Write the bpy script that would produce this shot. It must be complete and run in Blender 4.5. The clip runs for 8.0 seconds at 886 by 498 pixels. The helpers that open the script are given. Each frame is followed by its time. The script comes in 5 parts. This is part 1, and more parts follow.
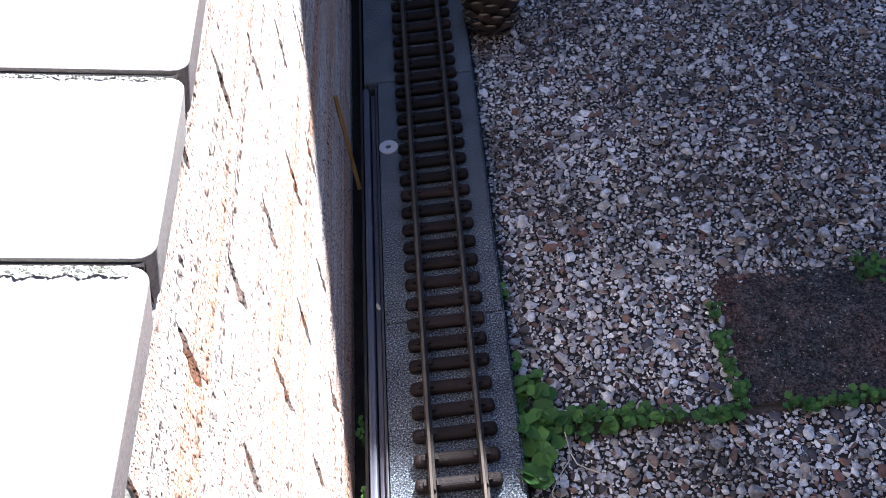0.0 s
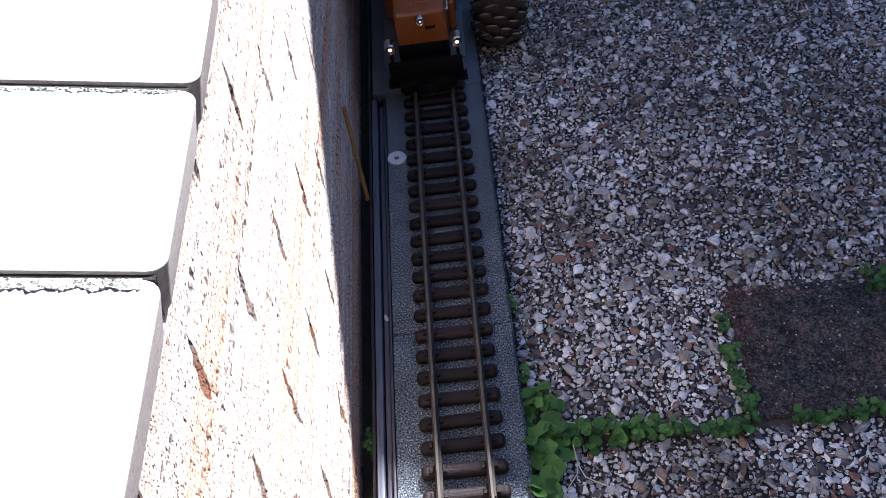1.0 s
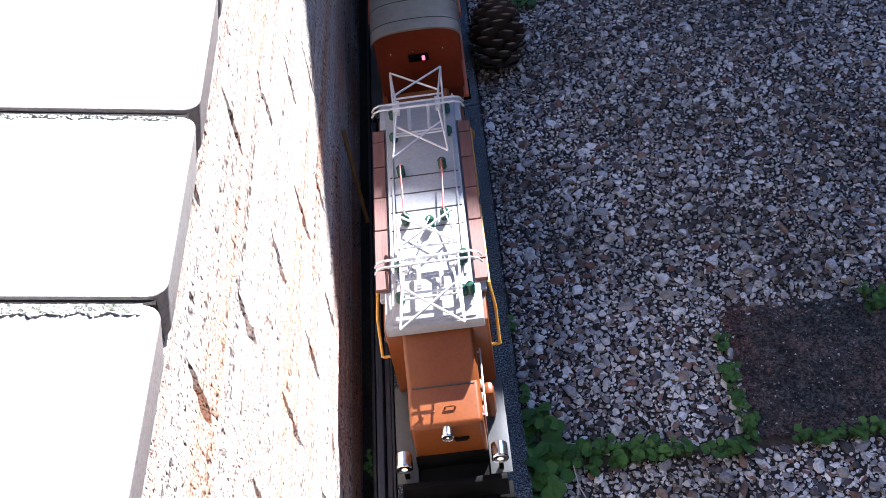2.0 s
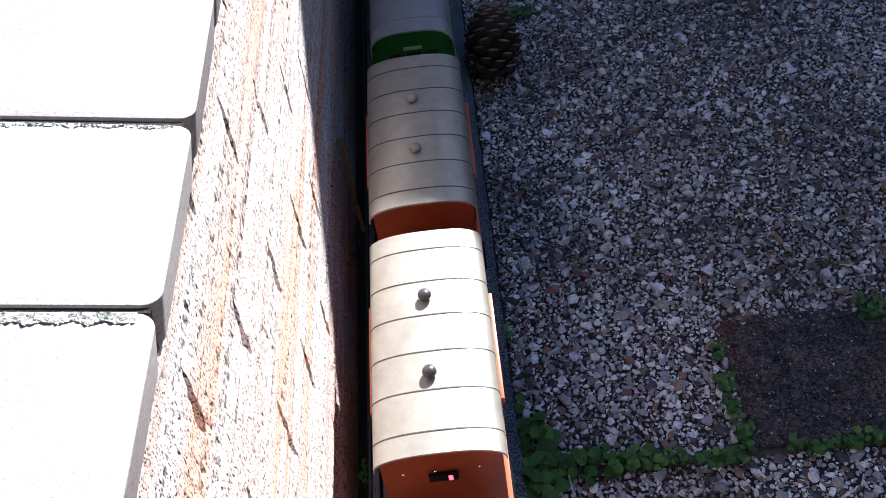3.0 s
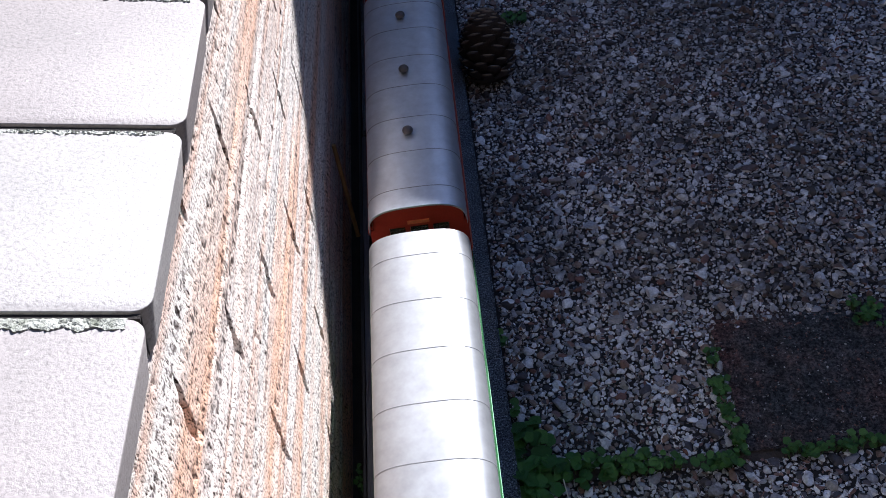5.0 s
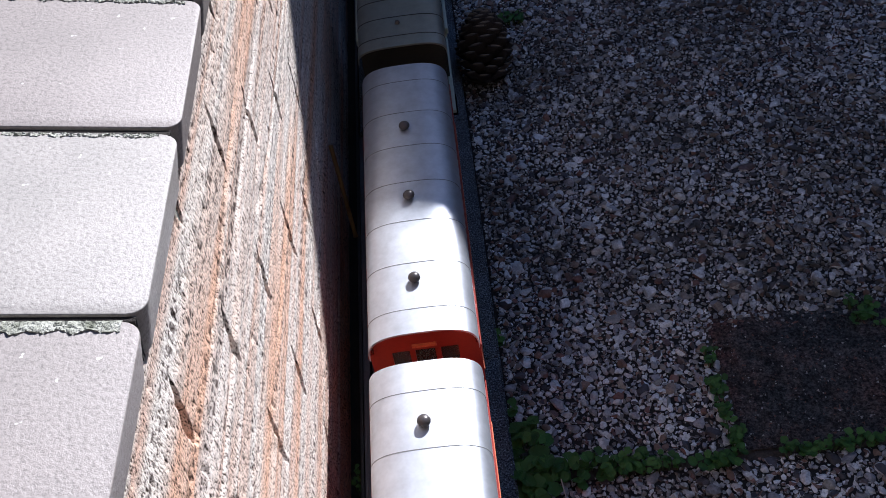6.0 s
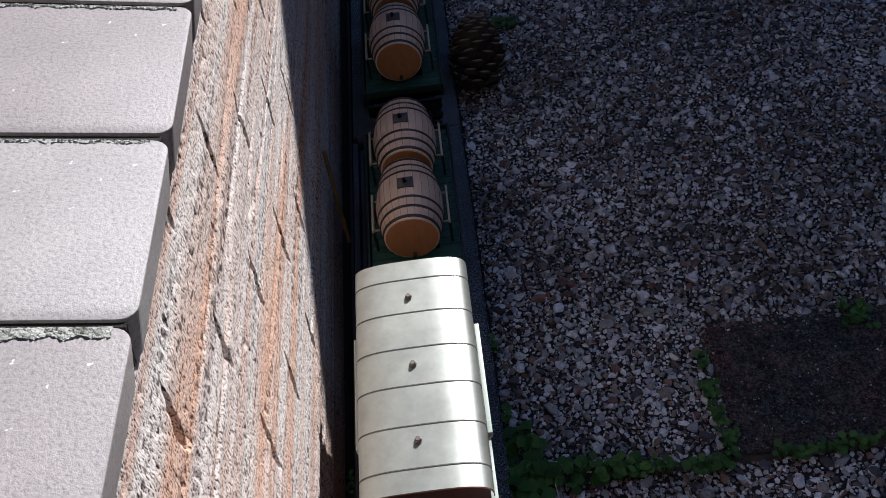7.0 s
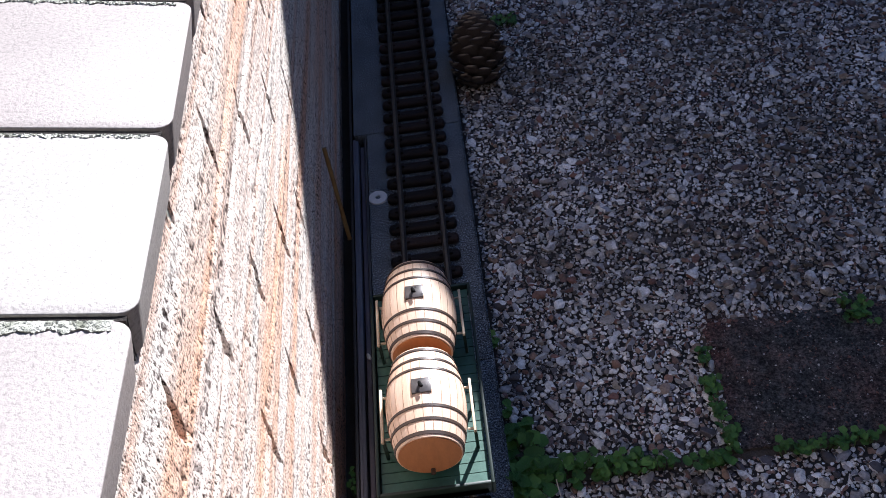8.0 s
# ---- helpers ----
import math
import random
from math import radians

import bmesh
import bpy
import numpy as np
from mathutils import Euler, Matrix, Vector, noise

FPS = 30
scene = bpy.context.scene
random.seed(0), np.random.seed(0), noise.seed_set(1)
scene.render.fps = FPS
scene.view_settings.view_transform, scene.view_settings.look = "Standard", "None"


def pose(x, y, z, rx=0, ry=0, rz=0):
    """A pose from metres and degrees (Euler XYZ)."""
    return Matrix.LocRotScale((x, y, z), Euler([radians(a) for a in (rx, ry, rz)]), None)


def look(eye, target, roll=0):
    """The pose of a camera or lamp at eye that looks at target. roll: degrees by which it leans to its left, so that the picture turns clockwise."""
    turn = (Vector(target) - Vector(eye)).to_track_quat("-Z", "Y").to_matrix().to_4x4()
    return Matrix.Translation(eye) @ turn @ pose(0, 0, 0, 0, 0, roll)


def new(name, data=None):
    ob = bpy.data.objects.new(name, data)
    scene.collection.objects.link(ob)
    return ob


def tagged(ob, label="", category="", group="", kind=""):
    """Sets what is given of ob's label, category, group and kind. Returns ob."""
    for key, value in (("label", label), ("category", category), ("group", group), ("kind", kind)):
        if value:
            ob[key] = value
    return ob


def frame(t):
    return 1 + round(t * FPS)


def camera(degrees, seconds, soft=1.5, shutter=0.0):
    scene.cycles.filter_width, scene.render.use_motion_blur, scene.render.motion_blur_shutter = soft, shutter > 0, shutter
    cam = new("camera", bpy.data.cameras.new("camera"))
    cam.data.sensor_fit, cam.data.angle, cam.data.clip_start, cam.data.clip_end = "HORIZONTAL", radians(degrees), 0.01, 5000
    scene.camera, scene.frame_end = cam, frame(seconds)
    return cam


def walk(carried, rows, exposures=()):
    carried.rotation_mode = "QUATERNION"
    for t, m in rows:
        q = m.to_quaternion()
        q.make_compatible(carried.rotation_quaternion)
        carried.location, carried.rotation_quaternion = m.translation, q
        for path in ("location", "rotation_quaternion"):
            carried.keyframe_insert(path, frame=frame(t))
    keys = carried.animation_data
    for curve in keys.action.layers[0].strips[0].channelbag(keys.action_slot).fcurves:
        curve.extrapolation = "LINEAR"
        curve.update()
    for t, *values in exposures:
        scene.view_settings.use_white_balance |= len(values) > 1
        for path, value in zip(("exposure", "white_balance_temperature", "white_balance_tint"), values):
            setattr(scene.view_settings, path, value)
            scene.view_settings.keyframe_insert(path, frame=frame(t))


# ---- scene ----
cam = camera(48.2, 8.0, soft=0.8)
PATH = [
    (0, (0.048, -0.27, 0.824), (-0.034, 1.041, -0.684), -9.6),
    (0.5, (0.046, -0.268, 0.824), (-0.046, 1.04, -0.686), -9.7),
    (1, (0.046, -0.268, 0.825), (-0.046, 1.058, -0.669), -9.7),
    (1.5, (0.047, -0.268, 0.827), (-0.041, 1.074, -0.653), -9.7),
    (2, (0.048, -0.27, 0.829), (-0.041, 1.087, -0.638), -9.9),
    (3.5, (0.05, -0.271, 0.83), (-0.026, 1.101, -0.624), -9.3),
    (4, (0.052, -0.272, 0.831), (-0.022, 1.103, -0.62), -9.5),
    (4.5, (0.052, -0.272, 0.83), (-0.022, 1.105, -0.619), -9.5),
    (6, (0.055, -0.272, 0.831), (-0.018, 1.104, -0.619), -9.7),
    (6.5, (0.055, -0.271, 0.83), (-0.009, 1.11, -0.615), -9.5),
    (7, (0.057, -0.273, 0.831), (-0.005, 1.11, -0.612), -9.6),
    (7.5, (0.057, -0.275, 0.829), (-0.003, 1.109, -0.614), -9.8),
    (8, (0.057, -0.275, 0.829), (-0.007, 1.107, -0.615), -9.8),
]
walk(cam, [(t, look(eye, target, roll)) for t, eye, target, roll in PATH],
     exposures=[(t, e, k, 15) for t, e, k in ((0.0, 2.22, 5620), (1.0, 2.22, 5620), (2.0, 2.20, 5620), (3.5, 1.48, 5580), (4.5, 1.30, 5580), (6.0, 0.86, 5640), (6.5, 0.60, 5720), (7.0, 0.58, 5720), (7.5, 1.00, 5680), (8.0, 1.40, 5680))])

# ---- daylight: low sun ahead and to the right, clear sky ----
SUN_AZ, SUN_EL = radians(26.5), radians(36)
SUN = Vector((math.sin(SUN_AZ) * math.cos(SUN_EL), math.cos(SUN_AZ) * math.cos(SUN_EL), math.sin(SUN_EL)))
world = bpy.data.worlds.new("sky")
scene.world = world
world.use_nodes = True
wn = world.node_tree
sky = wn.nodes.new("ShaderNodeTexSky")
sky.sky_type, sky.sun_disc, sky.sun_elevation, sky.sun_rotation = "NISHITA", False, SUN_EL, SUN_AZ
wn.links.new(sky.outputs[0], wn.nodes["Background"].inputs[0])
wn.nodes["Background"].inputs[1].default_value = 0.056
sky.ozone_density, sky.dust_density = 5.5, 0.3
sun_data = bpy.data.lights.new("sun", "SUN")
sun_data.energy, sun_data.angle, sun_data.color = 5.0, radians(0.53), (1.0, 0.935, 0.84)
sun = new("sun", sun_data)
sun.matrix_world = look(SUN * 20, (0, 0, 0))


# ---- materials ----
def nodes_of(name, rough=0.6, metal=0.0, spec=0.5):
    m = bpy.data.materials.new(name)
    m.use_nodes = True
    b = m.node_tree.nodes["Principled BSDF"]
    b.inputs["Roughness"].default_value, b.inputs["Metallic"].default_value = rough, metal
    b.inputs["Specular IOR Level"].default_value = spec
    return m, m.node_tree, b


def noise_node(nt, scale, detail=3.0, rough=0.6, stretch=None):
    co = nt.nodes.new("ShaderNodeTexCoord")
    mp = nt.nodes.new("ShaderNodeMapping")
    mp.inputs["Scale"].default_value = stretch or (1, 1, 1)
    nt.links.new(co.outputs["Object"], mp.inputs[0])
    n = nt.nodes.new("ShaderNodeTexNoise")
    n.inputs["Scale"].default_value, n.inputs["Detail"].default_value, n.inputs["Roughness"].default_value = scale, detail, rough
    nt.links.new(mp.outputs[0], n.inputs["Vector"])
    return n


def ramp_node(nt, src, stops):
    r = nt.nodes.new("ShaderNodeValToRGB")
    e = r.color_ramp.elements
    while len(e) < len(stops):
        e.new(0.5)
    for el, (p, c) in zip(e, stops):
        el.position, el.color = p, (*c, 1)
    nt.links.new(src, r.inputs[0])
    return r


def mix_node(nt, mode, fac, a, b):
    m = nt.nodes.new("ShaderNodeMix")
    m.data_type, m.blend_type = "RGBA", mode
    for v, i in ((fac, 0), (a, 6), (b, 7)):
        if isinstance(v, (int, float)):
            m.inputs[i].default_value = v
        elif isinstance(v, tuple):
            m.inputs[i].default_value = (*v, 1)
        else:
            nt.links.new(v, m.inputs[i])
    return m.outputs[2]


def bump_to(nt, b, src, strength, distance):
    n = nt.nodes.new("ShaderNodeBump")
    n.inputs["Strength"].default_value, n.inputs["Distance"].default_value = strength, distance
    nt.links.new(src, n.inputs["Height"])
    last = b.inputs["Normal"].links
    if last:
        nt.links.new(last[0].from_socket, n.inputs["Normal"])
    nt.links.new(n.outputs[0], b.inputs["Normal"])


def surface(name, c1, c2, scale=40, rough=0.6, metal=0.0, fine=600, bump=0.2, dist=0.0005, spec=0.5, stretch=None, speck=None, coat=0.0):
    """Two-scale colour variation with a fine relief."""
    m, nt, b = nodes_of(name, rough, metal, spec)
    big = noise_node(nt, scale, 4, 0.6, stretch)
    col = ramp_node(nt, big.outputs["Fac"], ((0.3, c1), (0.7, c2))).outputs[0]
    small = noise_node(nt, fine, 3, 0.7, stretch)
    shade = ramp_node(nt, small.outputs["Fac"], ((0.3, (0.78, 0.78, 0.78)), (0.7, (1.1, 1.1, 1.1)))).outputs[0]
    col = mix_node(nt, "MULTIPLY", 0.7, col, shade)
    if speck:
        sp = noise_node(nt, fine * 0.8, 2, 0.8)
        f = ramp_node(nt, sp.outputs["Fac"], ((0.60, (0, 0, 0)), (0.66, (1, 1, 1)))).outputs[0]
        col = mix_node(nt, "MIX", f, col, speck)
    nt.links.new(col, b.inputs["Base Color"])
    r = nt.nodes.new("ShaderNodeMapRange")
    r.inputs["To Min"].default_value, r.inputs["To Max"].default_value = max(0.05, rough - 0.1), min(1, rough + 0.12)
    nt.links.new(big.outputs["Fac"], r.inputs[0])
    nt.links.new(r.outputs[0], b.inputs["Roughness"])
    b.inputs["Coat Weight"].default_value = coat
    if bump:
        bump_to(nt, b, small.outputs["Fac"], bump, dist)
    return m


# grimy places on the paving: middle and reach in metres
MOSS_STAINS = ((0.40, 0.44, 0.15), (0.52, 0.62, 0.20), (0.17, 0.86, 0.14), (0.45, 0.95, 0.25), (0.14, 0.50, 0.07))


def stain_spot(nt, x, y, reach):
    """A ragged blot round one spot of the ground."""
    co = nt.nodes.new("ShaderNodeTexCoord")
    d = nt.nodes.new("ShaderNodeVectorMath")
    d.operation = "DISTANCE"
    nt.links.new(co.outputs["Object"], d.inputs[0])
    d.inputs[1].default_value = (x, y, -0.02)
    n = noise_node(nt, 16, 4, 0.65)
    a = nt.nodes.new("ShaderNodeMath")
    a.operation = "MULTIPLY_ADD"
    nt.links.new(n.outputs["Fac"], a.inputs[0])
    a.inputs[1].default_value = reach * 1.6
    nt.links.new(d.outputs["Value"], a.inputs[2])
    m = nt.nodes.new("ShaderNodeMapRange")
    m.inputs["From Min"].default_value, m.inputs["From Max"].default_value = reach * 1.1, reach * 1.9
    m.inputs["To Min"].default_value, m.inputs["To Max"].default_value = 0.9, 0.0
    nt.links.new(a.outputs[0], m.inputs[0])
    return m.outputs[0]


def slab_material():
    """Dark concrete with reddish stains, pale and rusty grains and a rough skin."""
    m, nt, b = nodes_of("weathered_dark_concrete", 0.9, 0, 0.25)
    big = noise_node(nt, 9, 5, 0.7)
    col = ramp_node(nt, big.outputs["Fac"], ((0.36, (0.13, 0.066, 0.056)), (0.5, (0.082, 0.070, 0.068)), (0.62, (0.055, 0.062, 0.066)))).outputs[0]
    mid = noise_node(nt, 60, 4, 0.75)
    ms = ramp_node(nt, mid.outputs["Fac"], ((0.35, (0.5, 0.5, 0.5)), (0.65, (1.35, 1.3, 1.28)))).outputs[0]
    col = mix_node(nt, "MULTIPLY", 1.0, col, ms)
    grain = noise_node(nt, 330, 3, 0.75)
    gs = ramp_node(nt, grain.outputs["Fac"], ((0.36, (0.18, 0.18, 0.18)), (0.5, (0.9, 0.9, 0.9)), (0.62, (2.0, 1.9, 1.85)))).outputs[0]
    col = mix_node(nt, "MULTIPLY", 1.0, col, gs)
    rust = noise_node(nt, 190, 2, 0.7, (1.1, 0.9, 1))
    col = mix_node(nt, "MIX", ramp_node(nt, rust.outputs["Fac"], ((0.64, (0, 0, 0)), (0.69, (0.8, 0.8, 0.8)))).outputs[0], col, (0.26, 0.13, 0.10))
    pale = noise_node(nt, 150, 2, 0.7, (0.9, 1.2, 1))
    col = mix_node(nt, "MIX", ramp_node(nt, pale.outputs["Fac"], ((0.68, (0, 0, 0)), (0.72, (0.9, 0.9, 0.9)))).outputs[0], col, (0.40, 0.37, 0.36))
    nt.links.new(col, b.inputs["Base Color"])
    bump_to(nt, b, mid.outputs["Fac"], 0.6, 0.004)
    bump_to(nt, b, grain.outputs["Fac"], 1.0, 0.003)
    return m


def island_material(name, stops, rough=0.55, fine=400, by_object=False, dirt=None, grain=0.7, spec=0.5):
    """Each loose piece takes its own colour out of the ramp."""
    m, nt, b = nodes_of(name, rough, 0.0, spec)
    if by_object:
        rnd = nt.nodes.new("ShaderNodeObjectInfo").outputs["Random"]
    else:
        rnd = nt.nodes.new("ShaderNodeNewGeometry").outputs["Random Per Island"]
    r = ramp_node(nt, rnd, stops)
    r.color_ramp.interpolation = "LINEAR"
    small = noise_node(nt, fine, 4, 0.7)
    shade = ramp_node(nt, small.outputs["Fac"], ((0.32, (0.40, 0.38, 0.38)), (0.5, (0.95, 0.95, 0.95)), (0.66, (1.3, 1.3, 1.3)))).outputs[0]
    col = mix_node(nt, "MULTIPLY", grain, r.outputs[0], shade)
    if dirt:
        big = noise_node(nt, 4.5, 5, 0.7)
        f = ramp_node(nt, big.outputs["Fac"], ((0.42, (0, 0, 0)), (0.62, (1, 1, 1)))).outputs[0]
        for x, y, r in MOSS_STAINS:
            f = mix_node(nt, "LIGHTEN", 1.0, f, stain_spot(nt, x, y, r))
        cover = noise_node(nt, 85, 3, 0.7)
        cf = ramp_node(nt, cover.outputs["Fac"], ((0.36, (1, 1, 1)), (0.62, (0.15, 0.15, 0.15)))).outputs[0]
        f = mix_node(nt, "MULTIPLY", 1.0, f, cf)
        col = mix_node(nt, "MIX", f, col, dirt)
    nt.links.new(col, b.inputs["Base Color"])
    bump_to(nt, b, small.outputs["Fac"], 0.6, 0.0012)
    return m


def wall_material():
    """Sandy render in long level bands: pale, pink and orange, peppered with dark specks that paint shaded grain and
    pits.
    """
    m, nt, b = nodes_of("sandy_wall", 0.9, 0, 0.2)
    strata = noise_node(nt, 15, 3, 0.55, (1, 0.03, 1.0))
    base = ramp_node(nt, strata.outputs["Fac"], ((0.32, (0.70, 0.45, 0.33)), (0.42, (0.80, 0.74, 0.68)), (0.48, (0.74, 0.53, 0.42)), (0.53, (0.80, 0.73, 0.66)), (0.60, (0.83, 0.78, 0.72)), (0.70, (0.72, 0.54, 0.44)))).outputs[0]
    patch = noise_node(nt, 11, 3, 0.6, (1, 0.3, 1.0))
    pf = ramp_node(nt, patch.outputs["Fac"], ((0.48, (0, 0, 0)), (0.7, (0.6, 0.6, 0.6)))).outputs[0]
    base = mix_node(nt, "MIX", pf, base, (0.80, 0.78, 0.74))
    rust = noise_node(nt, 10, 3, 0.55, (1, 0.10, 1.8))
    rf = ramp_node(nt, rust.outputs["Fac"], ((0.48, (0, 0, 0)), (0.64, (0.85, 0.85, 0.85)))).outputs[0]
    base = mix_node(nt, "MIX", rf, base, (0.78, 0.46, 0.30))
    grain = noise_node(nt, 720, 2, 0.7, (1, 1, 0.5))
    gs = ramp_node(nt, grain.outputs["Fac"], ((0.385, (0.04, 0.028, 0.022)), (0.445, (0.84, 0.79, 0.75)), (0.54, (1, 1, 1)), (0.68, (1.25, 1.25, 1.25)))).outputs[0]
    col = mix_node(nt, "MULTIPLY", 1.0, base, gs)
    # rows of dark specks along the edges of the bands, painting shaded pits
    band = ramp_node(nt, strata.outputs["Fac"], ((0.44, (0, 0, 0)), (0.455, (1, 1, 1)), (0.47, (0, 0, 0)), (0.55, (0, 0, 0)), (0.564, (1, 1, 1)), (0.578, (0, 0, 0)))).outputs[0]
    pit_shade = noise_node(nt, 210, 2, 0.6, (1, 1, 0.5))
    cr = ramp_node(nt, pit_shade.outputs["Fac"], ((0.50, (0, 0, 0)), (0.56, (1, 1, 1)))).outputs[0]
    col = mix_node(nt, "MIX", mix_node(nt, "MULTIPLY", 1.0, band, cr), col, (0.05, 0.03, 0.025))
    nt.links.new(col, b.inputs["Base Color"])
    pits = noise_node(nt, 240, 2, 0.6, (1, 1, 0.5))
    bump_to(nt, b, grain.outputs["Fac"], 0.6, 0.0011)
    bump_to(nt, b, pits.outputs["Fac"], 0.4, 0.0010)
    return m


def coping_material():
    """Pale pressed concrete, each slab of a slightly different tone, with faint stains."""
    m, nt, b = nodes_of("pale_concrete", 0.5, 0, 0.5)
    tone = ramp_node(nt, nt.nodes.new("ShaderNodeObjectInfo").outputs["Random"], ((0.0, (0.29, 0.258, 0.245)), (0.5, (0.33, 0.298, 0.284)), (1.0, (0.35, 0.33, 0.31))))
    big = noise_node(nt, 9, 4, 0.6)
    col = mix_node(nt, "MULTIPLY", 1.0, tone.outputs[0], ramp_node(nt, big.outputs["Fac"], ((0.3, (0.84, 0.85, 0.84)), (0.7, (1.12, 1.11, 1.10)))).outputs[0])
    small = noise_node(nt, 420, 3, 0.7)
    col = mix_node(nt, "MULTIPLY", 0.8, col, ramp_node(nt, small.outputs["Fac"], ((0.32, (0.60, 0.60, 0.60)), (0.48, (0.98, 0.98, 0.98)), (0.7, (1.15, 1.15, 1.15)))).outputs[0])
    specks = noise_node(nt, 150, 2, 0.6)
    col = mix_node(nt, "MIX", ramp_node(nt, specks.outputs["Fac"], ((0.72, (0, 0, 0)), (0.75, (0.8, 0.8, 0.8)))).outputs[0], col, (0.75, 0.74, 0.72))
    nt.links.new(col, b.inputs["Base Color"])
    bump_to(nt, b, small.outputs["Fac"], 0.5, 0.0007)
    return m


def felt_material():
    """Roofing felt strewn with blue-grey mineral granules."""
    m, nt, b = nodes_of("granular_felt", 0.9, 0, 0.25)
    big = noise_node(nt, 25, 4, 0.6)
    col = ramp_node(nt, big.outputs["Fac"], ((0.3, (0.10, 0.118, 0.14)), (0.7, (0.18, 0.21, 0.24)))).outputs[0]
    small = noise_node(nt, 560, 2, 0.8)
    gr = ramp_node(nt, small.outputs["Fac"], ((0.38, (0.14, 0.14, 0.15)), (0.48, (0.8, 0.8, 0.8)), (0.58, (1.6, 1.6, 1.6)), (0.66, (4.0, 4.0, 3.9)))).outputs[0]
    col = mix_node(nt, "MULTIPLY", 1.0, col, gr)
    nt.links.new(col, b.inputs["Base Color"])
    bump_to(nt, b, small.outputs["Fac"], 1.0, 0.0035)
    return m


M_WALL = wall_material()
M_COPING = coping_material()
M_MORTAR = surface("crumbly_mortar", (0.22, 0.23, 0.18), (0.58, 0.58, 0.52), 160, 0.95, fine=500, bump=0.9, dist=0.0025, spec=0.2)
M_TERRACE = surface("terrace_screed", (0.40, 0.38, 0.35), (0.5, 0.47, 0.44), 8, 0.9)
M_BED = felt_material()
M_SLEEPER = island_material("brown_plastic_sleeper", ((0.0, (0.009, 0.006, 0.006)), (0.5, (0.016, 0.0105, 0.010)), (1.0, (0.027, 0.017, 0.016))), 0.5, 500, by_object=True, spec=0.2)
M_RAIL = surface("tarnished_brass_rail", (0.025, 0.019, 0.015), (0.05, 0.038, 0.03), 60, 0.5, 0.3, fine=300, bump=0.1)
M_RAILTOP = surface("worn_rail_head", (0.07, 0.058, 0.047), (0.12, 0.10, 0.082), 60, 0.42, 0.4, fine=300, bump=0.1)
M_DIRT = surface("dark_soil", (0.018, 0.015, 0.013), (0.04, 0.034, 0.03), 40, 0.95, fine=300, bump=0.8, dist=0.003)
M_GAP = surface("joint_gap_shade", (0.012, 0.009, 0.008), (0.03, 0.024, 0.02), 60, 0.95, fine=300, bump=0.8, dist=0.002)
M_SOIL = surface("joint_soil", (0.05, 0.038, 0.03), (0.10, 0.08, 0.065), 60, 0.95, fine=300, bump=1.0, dist=0.003)
M_MATRIX = surface("pebble_matrix", (0.012, 0.011, 0.011), (0.032, 0.028, 0.026), 50, 0.9, fine=350, bump=0.8, dist=0.002)
M_PEBBLE = island_material("mixed_pebbles", ((0.0, (0.05, 0.046, 0.052)), (0.14, (0.13, 0.12, 0.135)), (0.20, (0.26, 0.125, 0.10)), (0.27, (0.31, 0.215, 0.165)), (0.38, (0.38, 0.355, 0.32)), (0.50, (0.36, 0.365, 0.41)), (0.62, (0.58, 0.58, 0.59)), (0.78, (0.86, 0.86, 0.86)), (1.0, (0.98, 0.98, 0.98))), 0.5, 380, dirt=(0.065, 0.057, 0.046), grain=0.6, spec=0.35)
M_OLDSLAB = slab_material()
M_STRIP = surface("grey_blue_plastic", (0.075, 0.08, 0.11), (0.11, 0.115, 0.145), 20, 0.5, fine=200, bump=0.1)
M_STRIP_DK = surface("dark_plastic", (0.03, 0.03, 0.035), (0.06, 0.06, 0.065), 30, 0.5, fine=200)
M_WASHER = surface("pale_plastic", (0.50, 0.52, 0.56), (0.6, 0.61, 0.63), 80, 0.5)
M_BAMBOO = surface("bamboo", (0.22, 0.12, 0.04), (0.35, 0.21, 0.07), 60, 0.5, stretch=(1, 0.2, 1))
M_LEAF = island_material("weed_leaf", ((0.0, (0.035, 0.11, 0.018)), (0.5, (0.06, 0.175, 0.03)), (1.0, (0.10, 0.24, 0.045))), 0.42, 300, by_object=True)
M_STEM = surface("weed_stem", (0.05, 0.10, 0.02), (0.09, 0.14, 0.04), 100, 0.6)
M_DRY = surface("dry_stem", (0.55, 0.50, 0.42), (0.66, 0.62, 0.55), 100, 0.7)
M_CONE = island_material("pine_cone_scale", ((0.0, (0.036, 0.027, 0.022)), (0.5, (0.06, 0.045, 0.036)), (1.0, (0.09, 0.068, 0.053))), 0.7, 250, by_object=True)
M_CONE_TIP = surface("pine_cone_tip", (0.20, 0.15, 0.10), (0.30, 0.24, 0.17), 150, 0.7)
M_SKYBLOCK = surface("dark_sky_block", (0.03, 0.022, 0.018), (0.05, 0.036, 0.028), 6, 0.8, stretch=(1, 1, 0.1))
M_SHADEWALL = surface("shade_wall_render", (0.42, 0.40, 0.37), (0.5, 0.48, 0.45), 3, 0.9)

